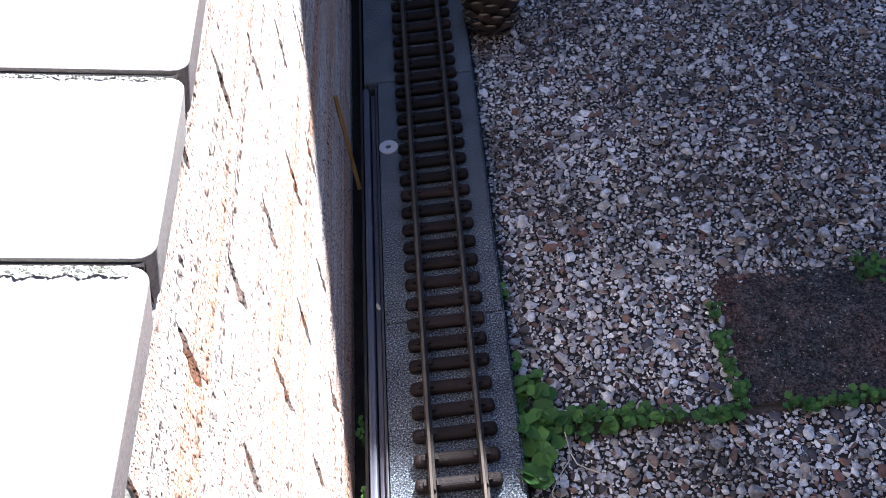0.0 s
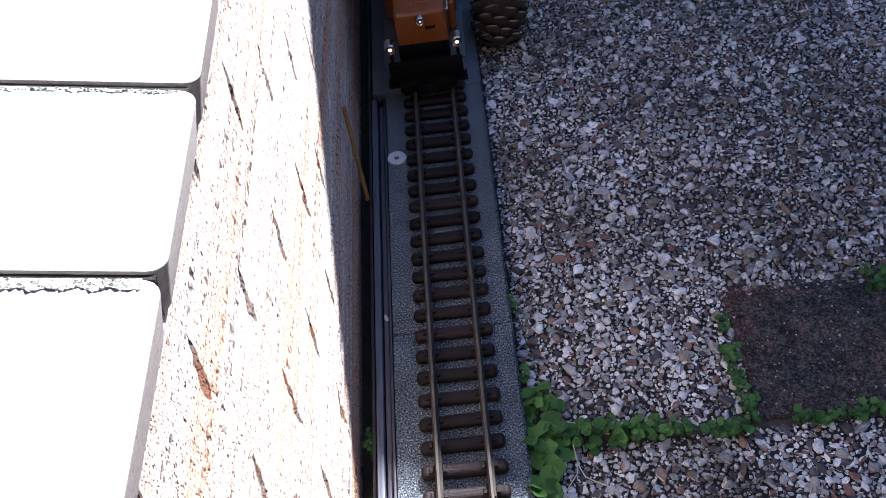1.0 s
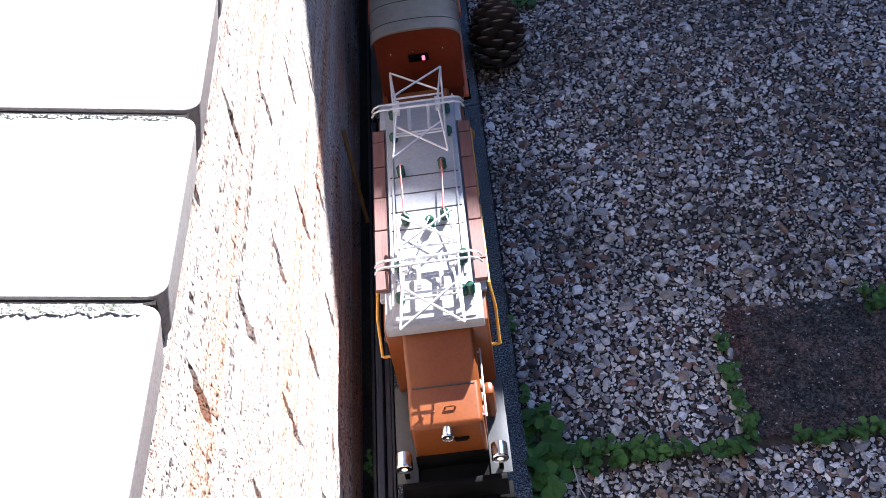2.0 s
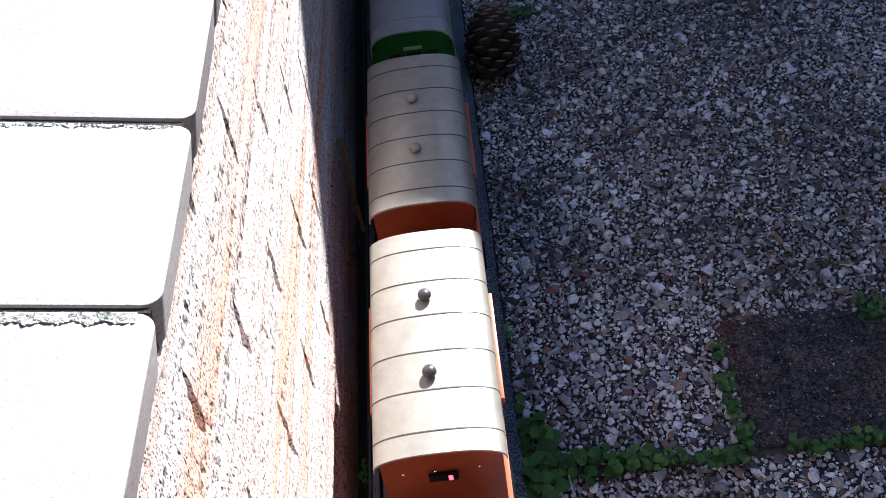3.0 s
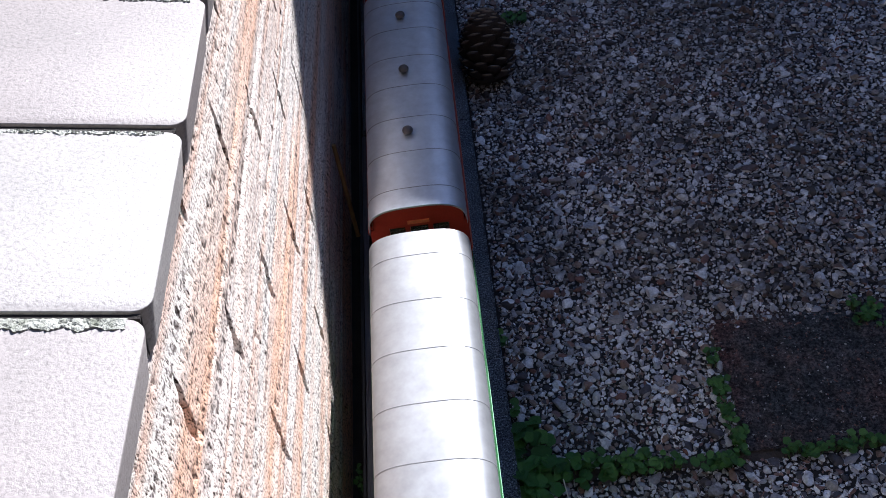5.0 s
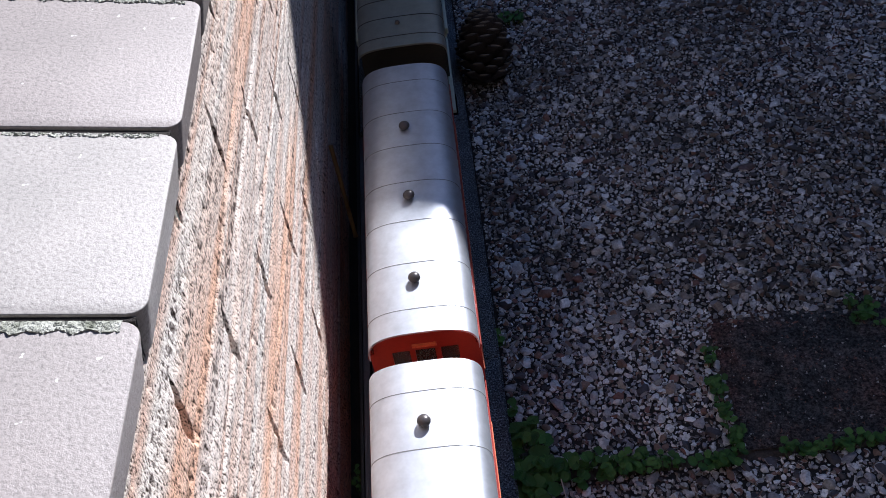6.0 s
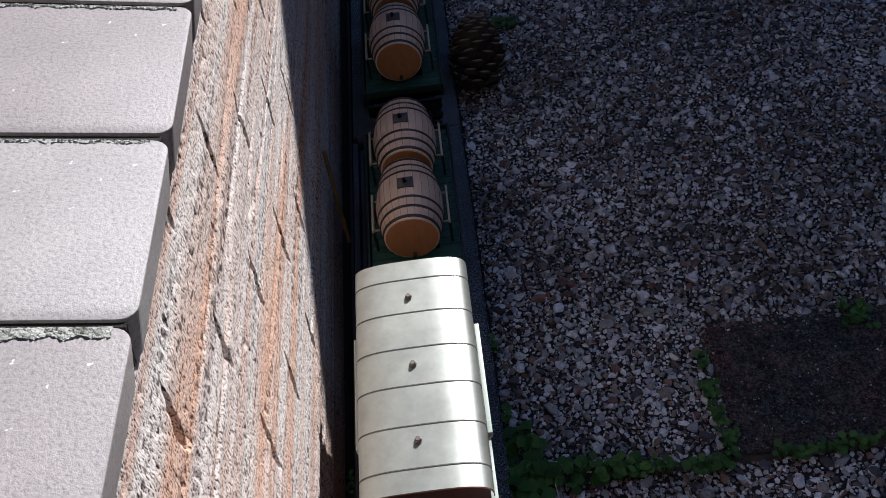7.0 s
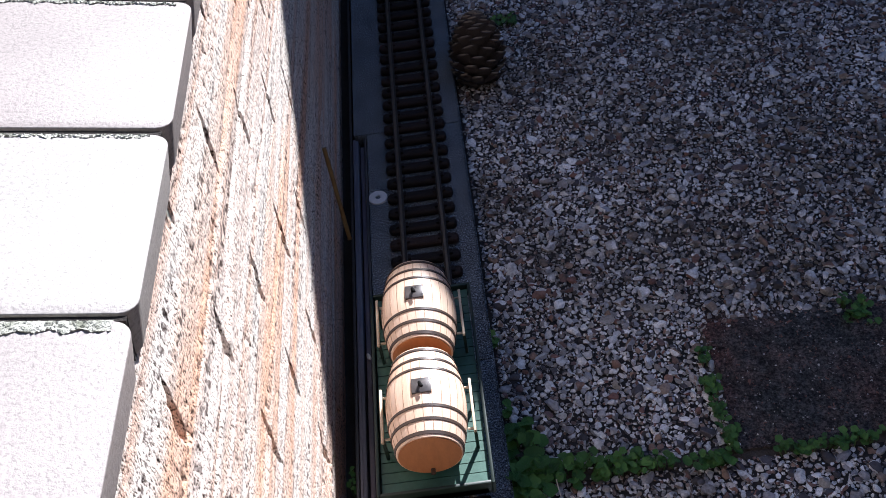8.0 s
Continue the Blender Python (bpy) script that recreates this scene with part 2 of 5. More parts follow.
M_BLACK = surface("black_plastic", (0.003, 0.003, 0.0033), (0.007, 0.007, 0.0075), 60, 0.7, spec=0.08)
M_STEEL = surface("wheel_steel", (0.35, 0.34, 0.33), (0.5, 0.49, 0.47), 60, 0.35, 0.9)
M_CREAM = surface("cream_roof_paint", (0.37, 0.345, 0.285), (0.41, 0.38, 0.315), 9, 0.38, 0.5, fine=60, bump=0.03, dist=0.0003, spec=0.7)
M_CREAM_G = surface("ivory_roof_paint", (0.37, 0.385, 0.335), (0.41, 0.425, 0.37), 9, 0.36, 0.65, fine=60, bump=0.03, dist=0.0003, spec=0.7)
M_SILVER = surface("silver_roof_paint", (0.60, 0.635, 0.69), (0.64, 0.675, 0.73), 9, 0.40, 0.75, fine=60, bump=0.03, dist=0.0003, spec=0.7)
M_GREYROOF = surface("grey_roof_paint", (0.34, 0.35, 0.36), (0.38, 0.39, 0.40), 9, 0.42, 0.55, fine=60, bump=0.03, dist=0.0003, spec=0.6)
# seam colours carry the thin shadow line of each raised joint
M_SEAM = surface("seam_shadow_dark", (0.05, 0.044, 0.037), (0.09, 0.08, 0.068), 60, 0.6)
M_SEAM_S = surface("seam_shadow_grey", (0.18, 0.185, 0.19), (0.26, 0.265, 0.27), 60, 0.6)
M_RED = surface("red_brown_body", (0.19, 0.032, 0.011), (0.24, 0.042, 0.015), 20, 0.4, fine=300)
M_ORANGE = surface("orange_red_rail", (0.55, 0.13, 0.05), (0.65, 0.18, 0.07), 30, 0.4)
M_CRIMSON = surface("red_coach_paint", (0.30, 0.03, 0.018), (0.36, 0.04, 0.022), 20, 0.32, fine=300, bump=0.05)
M_GREEN = surface("green_coach_paint", (0.012, 0.10, 0.02), (0.018, 0.13, 0.028), 20, 0.3, fine=300, bump=0.05)
M_GREENLINE = surface("pale_green_line", (0.25, 0.55, 0.30), (0.32, 0.62, 0.38), 30, 0.4)
M_PALERAIL = surface("pale_green_rail", (0.50, 0.58, 0.48), (0.58, 0.64, 0.54), 30, 0.45)
M_DARKBODY = surface("dark_wagon_body", (0.03, 0.028, 0.022), (0.05, 0.045, 0.035), 30, 0.5)
M_VENT = surface("dark_vent", (0.05, 0.045, 0.045), (0.09, 0.08, 0.08), 100, 0.3, 0.2)
M_VENT_W = surface("grey_vent", (0.24, 0.22, 0.19), (0.32, 0.30, 0.26), 60, 0.4)
M_RUSTVENT = surface("brown_vent", (0.10, 0.08, 0.065), (0.17, 0.14, 0.12), 100, 0.5)
M_HOOD = surface("orange_brown_hood", (0.19, 0.053, 0.010), (0.225, 0.064, 0.013), 20, 0.32, fine=300, bump=0.06, dist=0.0003)
M_YELLOW = surface("yellow_handrail", (0.65, 0.33, 0.04), (0.72, 0.4, 0.06), 60, 0.4)
M_DECK = surface("light_grey_roof_deck", (0.33, 0.35, 0.38), (0.40, 0.42, 0.45), 25, 0.45, fine=300, bump=0.12)
M_BOARD = surface("brown_walkway_board", (0.13, 0.055, 0.045), (0.22, 0.10, 0.08), 30, 0.6, fine=260, bump=0.4, dist=0.0006, stretch=(4, 0.4, 1))
M_TUBE = surface("silver_tube", (0.60, 0.61, 0.62), (0.7, 0.7, 0.71), 60, 0.35, 0.4)
M_INSUL = surface("green_insulator", (0.015, 0.07, 0.05), (0.03, 0.10, 0.07), 60, 0.25)
M_REDROD = surface("red_conductor", (0.45, 0.05, 0.05), (0.52, 0.08, 0.07), 60, 0.4)
M_CHROME = surface("lamp_chrome", (0.75, 0.73, 0.70), (0.8, 0.79, 0.77), 60, 0.15, 1.0, bump=0)
M_PLATE = surface("grey_running_board", (0.055, 0.059, 0.062), (0.085, 0.09, 0.094), 30, 0.5)
M_STAVE = surface("pale_barrel_wood", (0.64, 0.465, 0.34), (0.76, 0.58, 0.45), 25, 0.42, fine=240, bump=0.35, dist=0.0005, stretch=(3, 0.25, 3))
M_HEAD = surface("orange_barrel_head", (0.36, 0.155, 0.06), (0.42, 0.19, 0.08), 20, 0.5, fine=240, bump=0.2, stretch=(1, 1, 0.3))
M_HOOP = surface("dark_hoop", (0.035, 0.022, 0.018), (0.06, 0.04, 0.03), 60, 0.4)
M_STRUT = surface("cream_strut", (0.55, 0.44, 0.30), (0.63, 0.52, 0.38), 60, 0.5)
M_WGREEN = surface("dark_green_wagon", (0.006, 0.018, 0.013), (0.010, 0.027, 0.02), 30, 0.5)
M_WPLANK = surface("green_floor_plank", (0.026, 0.085, 0.062), (0.042, 0.12, 0.09), 40, 0.5, fine=260, bump=0.3)


def glow_material(name, colour, strength):
    m, nt, b = nodes_of(name, 0.2)
    b.inputs["Base Color"].default_value = (*colour, 1)
    b.inputs["Emission Color"].default_value = (*colour, 1)
    b.inputs["Emission Strength"].default_value = strength
    return m


M_LAMP = glow_material("headlight_bulb", (1.0, 0.62, 0.36), 0.35)
M_REDLED = glow_material("red_led", (1.0, 0.06, 0.08), 1.5)


def glass_material():
    m, nt, b = nodes_of("dark_glass", 0.06)
    b.inputs["Base Color"].default_value = (0.35, 0.35, 0.34, 1)
    b.inputs["Transmission Weight"].default_value = 0.85
    return m


M_GLASS = glass_material()


# ---- mesh helpers ----
def mesh_object(name, bm, material, smooth=None):
    me = bpy.data.meshes.new(name)
    bm.normal_update()
    bm.to_mesh(me)
    bm.free()
    if smooth is not None:
        me.shade_smooth()
        me.set_sharp_from_angle(angle=radians(smooth))
    me.materials.append(material)
    return new(name, me)


def part(name, bm, material, parent, label="", smooth=40):
    ob = mesh_object(name, bm, material, smooth)
    ob.parent = parent
    if label:
        tagged(ob, label)
    return ob


def share(name, me, parent, m, label=""):
    ob = new(name, me)
    ob.parent = parent
    ob.matrix_basis = m
    if label:
        tagged(ob, label)
    return ob


def thing(name, label, category, group="", m=None):
    ob = new(name)
    ob.empty_display_size = 0.02
    if m is not None:
        ob.matrix_basis = m
    return tagged(ob, label, category, group)


def box(bm, x0, x1, y0, y1, z0, z1, bevel=0.0, seg=2):
    vs = bmesh.ops.create_cube(bm, size=1)["verts"]
    for v in vs:
        v.co = Vector(((x0 + x1) / 2 + v.co.x * (x1 - x0), (y0 + y1) / 2 + v.co.y * (y1 - y0), (z0 + z1) / 2 + v.co.z * (z1 - z0)))
    if bevel:
        es = list({e for v in vs for e in v.link_edges})
        bmesh.ops.bevel(bm, geom=es, offset=bevel, segments=seg, profile=0.5, affect="EDGES")
    return bm


def boxes(*args):
    bm = bmesh.new()
    for a in args:
        box(bm, *a)
    return bm


def tube(bm, p, q, r, seg=8, r2=None):
    p, q = Vector(p), Vector(q)
    d = q - p
    m = Matrix.Translation((p + q) / 2) @ d.to_track_quat("Z", "Y").to_matrix().to_4x4()
    bmesh.ops.create_cone(bm, cap_ends=True, segments=seg, radius1=r, radius2=r if r2 is None else r2, depth=d.length, matrix=m)
    return bm


def tubes(pairs, r, seg=8):
    bm = bmesh.new()
    for p, q in pairs:
        tube(bm, p, q, r, seg)
    return bm


def ball(bm, c, r, sz=1.0, u=16, v=10):
    bmesh.ops.create_uvsphere(bm, u_segments=u, v_segments=v, radius=r, matrix=Matrix.Translation(c) @ Matrix.Diagonal((1, 1, sz, 1)))
    return bm


def lathe_y(bm, profile, seg=40, centre=(0, 0, 0)):
    """Rings of (y, radius) turned about the y axis."""
    rings = []
    for y, r in profile:
        rings.append([bm.verts.new((centre[0] + r * math.cos(2 * math.pi * k / seg), centre[1] + y, centre[2] + r * math.sin(2 * math.pi * k / seg))) for k in range(seg)])
    for a, b in zip(rings, rings[1:]):
        for k in range(seg):
            bm.faces.new((a[k], a[(k + 1) % seg], b[(k + 1) % seg], b[k]))
    bm.faces.new(rings[0])
    bm.faces.new(list(reversed(rings[-1])))
    bmesh.ops.recalc_face_normals(bm, faces=bm.faces)
    return bm


def arch(half, eave, crown, power, n=22):
    """Cross-section of a roof: points from the left eave over the crown to the right."""
    pts = []
    for k in range(n + 1):
        a = math.pi * (1 - k / n)
        c, s = math.cos(a), math.sin(a)
        pts.append((half * math.copysign(abs(c) ** power, c), eave + (crown - eave) * abs(s) ** power))
    return pts


def arch_sheet(bm, pts, y0, y1, thick=0.0015):
    """A bent roof sheet with thickness between y0 and y1."""
    outer, inner = [], []
    for x, z in pts:
        outer.append((bm.verts.new((x, y0, z)), bm.verts.new((x, y1, z))))
        inner.append((bm.verts.new((x * 0.985, y0, z - thick)), bm.verts.new((x * 0.985, y1, z - thick))))
    for k in range(len(pts) - 1):
        a, b, c, d = outer[k], outer[k + 1], inner[k], inner[k + 1]
        bm.faces.new((a[0], b[0], b[1], a[1]))
        bm.faces.new((c[0], c[1], d[1], d[0]))
        bm.faces.new((a[0], c[0], d[0], b[0]))
        bm.faces.new((a[1], b[1], d[1], c[1]))
    for k in (0, len(pts) - 1):
        a, c = outer[k], inner[k]
        bm.faces.new((a[0], a[1], c[1], c[0]))
    bmesh.ops.recalc_face_normals(bm, faces=bm.faces)
    return bm


def end_wall(bm, pts, y0, y1, base):
    """A flat wall under a roof's curve, y0 to y1 thick, down to base."""
    prof = [(x * 0.93, z - 0.002) for x, z in pts]
    prof = [(prof[0][0], base)] + prof + [(prof[-1][0], base)]
    a = [bm.verts.new((x, y0, z)) for x, z in prof]
    b = [bm.verts.new((x, y1, z)) for x, z in prof]
    bm.faces.new(a)
    bm.faces.new(list(reversed(b)))
    for k in range(len(prof)):
        j = (k + 1) % len(prof)
        bm.faces.new((a[k], a[j], b[j], b[k]))
    bmesh.ops.recalc_face_normals(bm, faces=bm.faces)
    return bm


def lattice(shape_u, shape_v, seed):
    """Smooth random field at arrays of lattice coordinates."""
    rng = np.random.RandomState(seed)
    g = rng.rand(256, 256)
    u0, v0 = np.floor(shape_u).astype(int), np.floor(shape_v).astype(int)
    fu, fv = shape_u - u0, shape_v - v0
    fu, fv = fu * fu * (3 - 2 * fu), fv * fv * (3 - 2 * fv)
    p = lambda i, j: g[i % 256, j % 256]
    return (p(u0, v0) * (1 - fu) + p(u0 + 1, v0) * fu) * (1 - fv) + (p(u0, v0 + 1) * (1 - fu) + p(u0 + 1, v0 + 1) * fu) * fv - 0.5


# ---- large structure ----
def sheet(name, x0, x1, y0, y1, z, material, label, category):
    bm = bmesh.new()
    bm.faces.new([bm.verts.new(c) for c in ((x0, y0, z), (x1, y0, z), (x1, y1, z), (x0, y1, z))])
    return tagged(mesh_object(name, bm, material), label, category, kind="structure")


sheet("ground", -40, 40, -40, 40, -0.045, M_DIRT, "dark bare soil under the paving and the track", "ground")

WALL_X, WALL_TOP = -0.105, 0.482


def retaining_wall():
    ys = np.arange(-0.16, 1.25, 0.0013)
    zs = np.linspace(-0.045, WALL_TOP, 250)
    Y, Z = np.meshgrid(ys, zs, indexing="ij")
    wav = lattice(Y / 0.30, Z / 0.2, 3) * 0.008
    d = lattice((Z + wav) / 0.013, Y / 1.2, 5) * 0.0020
    d += lattice((Z + wav) / 0.0055, Y / 0.35, 6) * 0.0007
    d += lattice(Z / 0.0045, Y / 0.0045, 8) * 0.0007
    crack = np.abs(lattice((Z + wav) / 0.03, Y / 0.9, 11))
    d -= 0.0022 * np.clip(1 - crack / 0.018, 0, 1)
    band = np.clip((lattice((Z + wav) / 0.02, Y / 0.5, 14) - 0.02) / 0.1, 0, 1)
    d -= 0.0012 * band * np.clip((lattice(Z / 0.0050, Y / 0.0040, 15) - 0.27) / 0.10, 0, 1)
    rng = random.Random(4)
    for n in range(-2, 13):
        for m in range(-1, 5):
            y0 = 0.030 + 0.1 * n + rng.uniform(-0.006, 0.006)
            z0 = (0.427 if n % 2 == 0 else 0.366) - 0.1225 * m + rng.uniform(-0.004, 0.004)
            ln, wd, dp = 0.056 * rng.uniform(0.85, 1.15), rng.uniform(0.0065, 0.0095), rng.uniform(0.0060, 0.0085)
            v = (Z - z0) / ln
            u = (Y - y0 - 0.006 * v) / wd
            env = np.clip(1 - (2 * v) ** 2, 0, 1) ** 0.8 * np.where(v < 0, 1.0, 0.75)
            cut = np.where(u > 0, np.clip(1 - u / np.maximum(0.08, 0.16 * env), 0, 1), np.clip(1 + u / np.maximum(0.05, env), 0, 1))
            d -= dp * np.sqrt(env) * cut ** 0.6
    X = WALL_X + d
    nu, nv = Y.shape
    co = np.stack([X, Y, Z], -1).reshape(-1, 3)
    i = (np.arange(nu - 1)[:, None] * nv + np.arange(nv - 1)[None, :]).reshape(-1)
    faces = np.stack([i, i + nv, i + nv + 1, i + 1], -1)
    me = bpy.data.meshes.new("wall_left")
    me.from_pydata(co.tolist(), [], faces.tolist())
    me.shade_smooth()
    me.materials.append(M_WALL)
    ob = new("wall_left", me)
    tagged(ob, "sandy garden wall with orange streaks and vertical gouges", "wall", kind="structure")
    back = boxes((-0.40, WALL_X - 0.010, -0.16, 1.25, -0.045, WALL_TOP), (-0.40, WALL_X, 1.25, 4.0, -0.045, WALL_TOP), (-0.40, WALL_X, -3.0, -0.16, -0.045, WALL_TOP))
    # sloping mortar bed that carries the coping
    prof = ((WALL_X - 0.002, WALL_TOP - 0.001), (-0.335, WALL_TOP + 0.046), (-0.335, WALL_TOP - 0.02), (WALL_X - 0.002, WALL_TOP - 0.02))
    a, c = [[back.verts.new((x, y, z)) for x, z in prof] for y in (-0.7, 1.53)]
    back.faces.new(a)
    back.faces.new(c[::-1])
    for k in range(4):
        back.faces.new((a[k], c[k], c[(k + 1) % 4], a[(k + 1) % 4]))
    bmesh.ops.recalc_face_normals(back, faces=back.faces)
    part("wall_core", back, M_MORTAR, ob, "grey mortar core and bed")
    return ob


retaining_wall()
tagged(mesh_object("terrace", boxes((-6, -0.402, -3, 4.0, -0.045, 0.505)), M_TERRACE), "grey screed terrace behind the wall coping", "terrace", kind="structure")


def shade_wall():
    """The wall ahead, out of view, whose edge throws the shade line across the track."""
    p = Vector((0.0, 0.40, 0.165)) + SUN * 3.4
    e = Vector((1, -0.36, 0)).normalized()
    nrm = Vector((0.36, 1, 0)).normalized()
    # low part throws the shade line; taller part added to dim sky and reflections
    bm = boxes((-0.70, 9, 0, 0.3, -0.045 - p.z, 0), (-7, -0.702, 0, 0.3, -0.045 - p.z, 5.0))
    ob = mesh_object("shade_wall_north", bm, M_SHADEWALL)
    ob.matrix_basis = Matrix(((e.x, nrm.x, 0, p.x), (e.y, nrm.y, 0, p.y), (0, 0, 1, p.z), (0, 0, 0, 1)))
    tagged(ob, "unseen wall ahead throwing the shade line, taller part added to block sky light", "wall", kind="structure")


shade_wall()
# two unseen dark walls, added to hold sky light off the shaded sides
tagged(mesh_object("sky_block_south", boxes((-6, 9, -1.4, -1.1, -0.045, 3.4)), M_SKYBLOCK), "unseen dark wall added to block sky light", "wall", kind="structure")
tagged(mesh_object("sky_block_east", boxes((3.2, 3.5, -1.1, 1.60, -0.045, 2.6)), M_SKYBLOCK), "unseen dark wall added to block sky light", "wall", kind="structure")


SLOPE = 11.0


def coping():
    """Thin pale slabs laid across the wall top, each a little proud of the next."""
    rng = random.Random(2)
    row = tagged(new("wall_coping"), "row of pale concrete slabs on the wall top", "coping", kind="structure")
    bm = bmesh.new()
    box(bm, -0.125, 0.125, -0.0618, 0.0618, -0.031, 0)
    for v in bm.verts:
        if v.co.x > 0 and v.co.z < -0.01:
            v.co.x -= 0.0025
    corner = [e for e in bm.edges if abs(e.verts[0].co.z - e.verts[1].co.z) > 0.01 and abs(e.verts[0].co.y - e.verts[1].co.y) < 0.001]
    bmesh.ops.bevel(bm, geom=corner, offset=0.009, segments=5, profile=0.5, affect="EDGES")
    top = [e for e in bm.edges if all(v.co.z > -0.001 for v in e.verts) and len(e.link_faces) == 2 and min(f.normal.z for f in e.link_faces) < 0.5]
    bmesh.ops.bevel(bm, geom=top, offset=0.0009, segments=3, profile=0.5, affect="EDGES")
    me = bpy.data.meshes.new("coping_slab")
    bm.to_mesh(me)
    bm.free()
    me.shade_smooth()
    me.set_sharp_from_angle(angle=radians(20))
    me.materials.append(M_COPING)
    for k in range(-6, 12):
        y = 0.0135 + 0.1265 * k + 0.06325
        z = 0.512 + rng.uniform(-0.0006, 0.0006)
        share("coping_slab", me, row, Matrix.Translation((-0.094, 0, z)) @ pose(0, 0, 0, 0, SLOPE, 0) @ pose(-0.125 + rng.uniform(-0.001, 0.001), y, 0, -0.45 + rng.uniform(-0.15, 0.15), 0, rng.uniform(-0.5, 0.5)))
        # crumbs of mortar along the far edge of each slab, dark strip painting the gap's shade
        bmj = bmesh.new()
        n = 110
        rows = []
        for i in range(n + 1):
            x = -0.103 - 0.11 * i / n
            rise = z - (0.0004 if k == -1 else 0.0008) + (-0.094 - x) * math.tan(radians(SLOPE))
            w = (0.0062 if k == -1 else 0.0026) + 0.0022 * noise.noise((x * 160, k * 3.1, 0)) + 0.001 * rng.random()
            line = [bmj.verts.new((x, y + 0.0612 - w, rise - 0.002))]
            for f in (0.95, 0.75, 0.55, 0.35, 0.15):
                line.append(bmj.verts.new((x, y + 0.0612 - w * f, rise + 0.0001 + 0.0013 * rng.random())))
            line.append(bmj.verts.new((x, y + 0.0616, rise - 0.0006 + 0.0006 * rng.random())))
            line.append(bmj.verts.new((x, y + 0.0619, rise - 0.006)))
            rows.append(line)
        for a, c in zip(rows, rows[1:]):
            for j in range(len(a) - 1):
                bmj.faces.new((a[j], a[j + 1], c[j + 1], c[j]))
        bmesh.ops.recalc_face_normals(bmj, faces=bmj.faces)
        part("mortar_joint", bmj, M_MORTAR, row, smooth=20)
        fill = boxes((-0.25, -0.004, -0.0014, 0.0014, -0.030, -0.0015))
        fo = part("gap_shade_strip", fill, M_GAP, row)
        fo.matrix_basis = Matrix.Translation((-0.094, 0, z)) @ pose(0, 0, 0, 0, SLOPE, 0) @ Matrix.Translation((0, y + 0.06325, 0))


coping()


# ---- track ----
def track_bed():
    bed = tagged(new("track_bed"), "grey granular felt strip under the model track", "track bed", kind="structure")
    cuts = [-0.9, -0.35, 0.353, 0.745, 1.4, 2.6]
    for a, b in zip(cuts, cuts[1:]):
        bm = boxes((-0.0640 if b < 0.8 else -0.0815, 0.0595, a + 0.0008, b - 0.0008, -0.022, 0.0, 0.0015))
        part("felt_slab", bm, M_BED, bed)
    lip = boxes((0.0597, 0.0615, -0.9, 2.6, -0.03, -0.006, 0.0006))
    part("edging", lip, M_BED, bed, "narrow granular edging strip")


track_bed()


def model_track():
    tr = thing("model_track", "narrow model railway track with brown plastic sleepers", "track")
    rail_z0, rail_z1 = 0.010, 0.019
    for sx in (-0.0238, 0.0238):
        bm = boxes((sx - 0.0035, sx + 0.0035, -0.9, 2.6, rail_z0 + 0.0004, rail_z0 + 0.0016), (sx - 0.0008, sx + 0.0008, -0.9, 2.6, rail_z0 + 0.0016, rail_z1 - 0.0025))
        part("rail", bm, M_RAIL, tr, "tarnished brass rail")
        part("rail_head", boxes((sx - 0.0016, sx + 0.0016, -0.9, 2.6, rail_z1 - 0.0025, rail_z1, 0.0005, 1)), M_RAILTOP, tr, "worn bright rail head")
    bm = bmesh.new()
    box(bm, -0.0405, 0.0405, -0.0071, 0.0071, -0.001, 0.0100, 0.0052, 4)
    for sx in (-0.0238, 0.0238):
        for dx in (-0.0058, 0.0058):
            box(bm, sx + dx - 0.0017, sx + dx + 0.0017, -0.0034, 0.0034, 0.0085, 0.0122)
    for f in bm.faces:
        f.smooth = False
    me = bpy.data.meshes.new("sleeper")
    bm.to_mesh(me)
    bm.free()
    me.materials.append(M_SLEEPER)
    for sx in (-0.0238, 0.0238):
        part("rail_joiner", boxes((sx - 0.0036, sx + 0.0036, 0.150, 0.170, rail_z0 + 0.0005, rail_z0 + 0.0034, 0.0005, 1), (sx - 0.0026, sx - 0.0010, 0.150, 0.170, rail_z0 + 0.002, rail_z1 - 0.002), (sx + 0.0010, sx + 0.0026, 0.150, 0.170, rail_z0 + 0.002, rail_z1 - 0.002)), M_RAIL, tr, "dark brass rail joiner")
    rng = random.Random(8)
    for k in range(-36, 92):
        share("sleeper", me, tr, pose(0, 0.1855 + 0.0264 * k + rng.uniform(-0.0006, 0.0006), 0.0003, 0, 0, rng.uniform(-0.7, 0.7)))
    return tr


model_track()


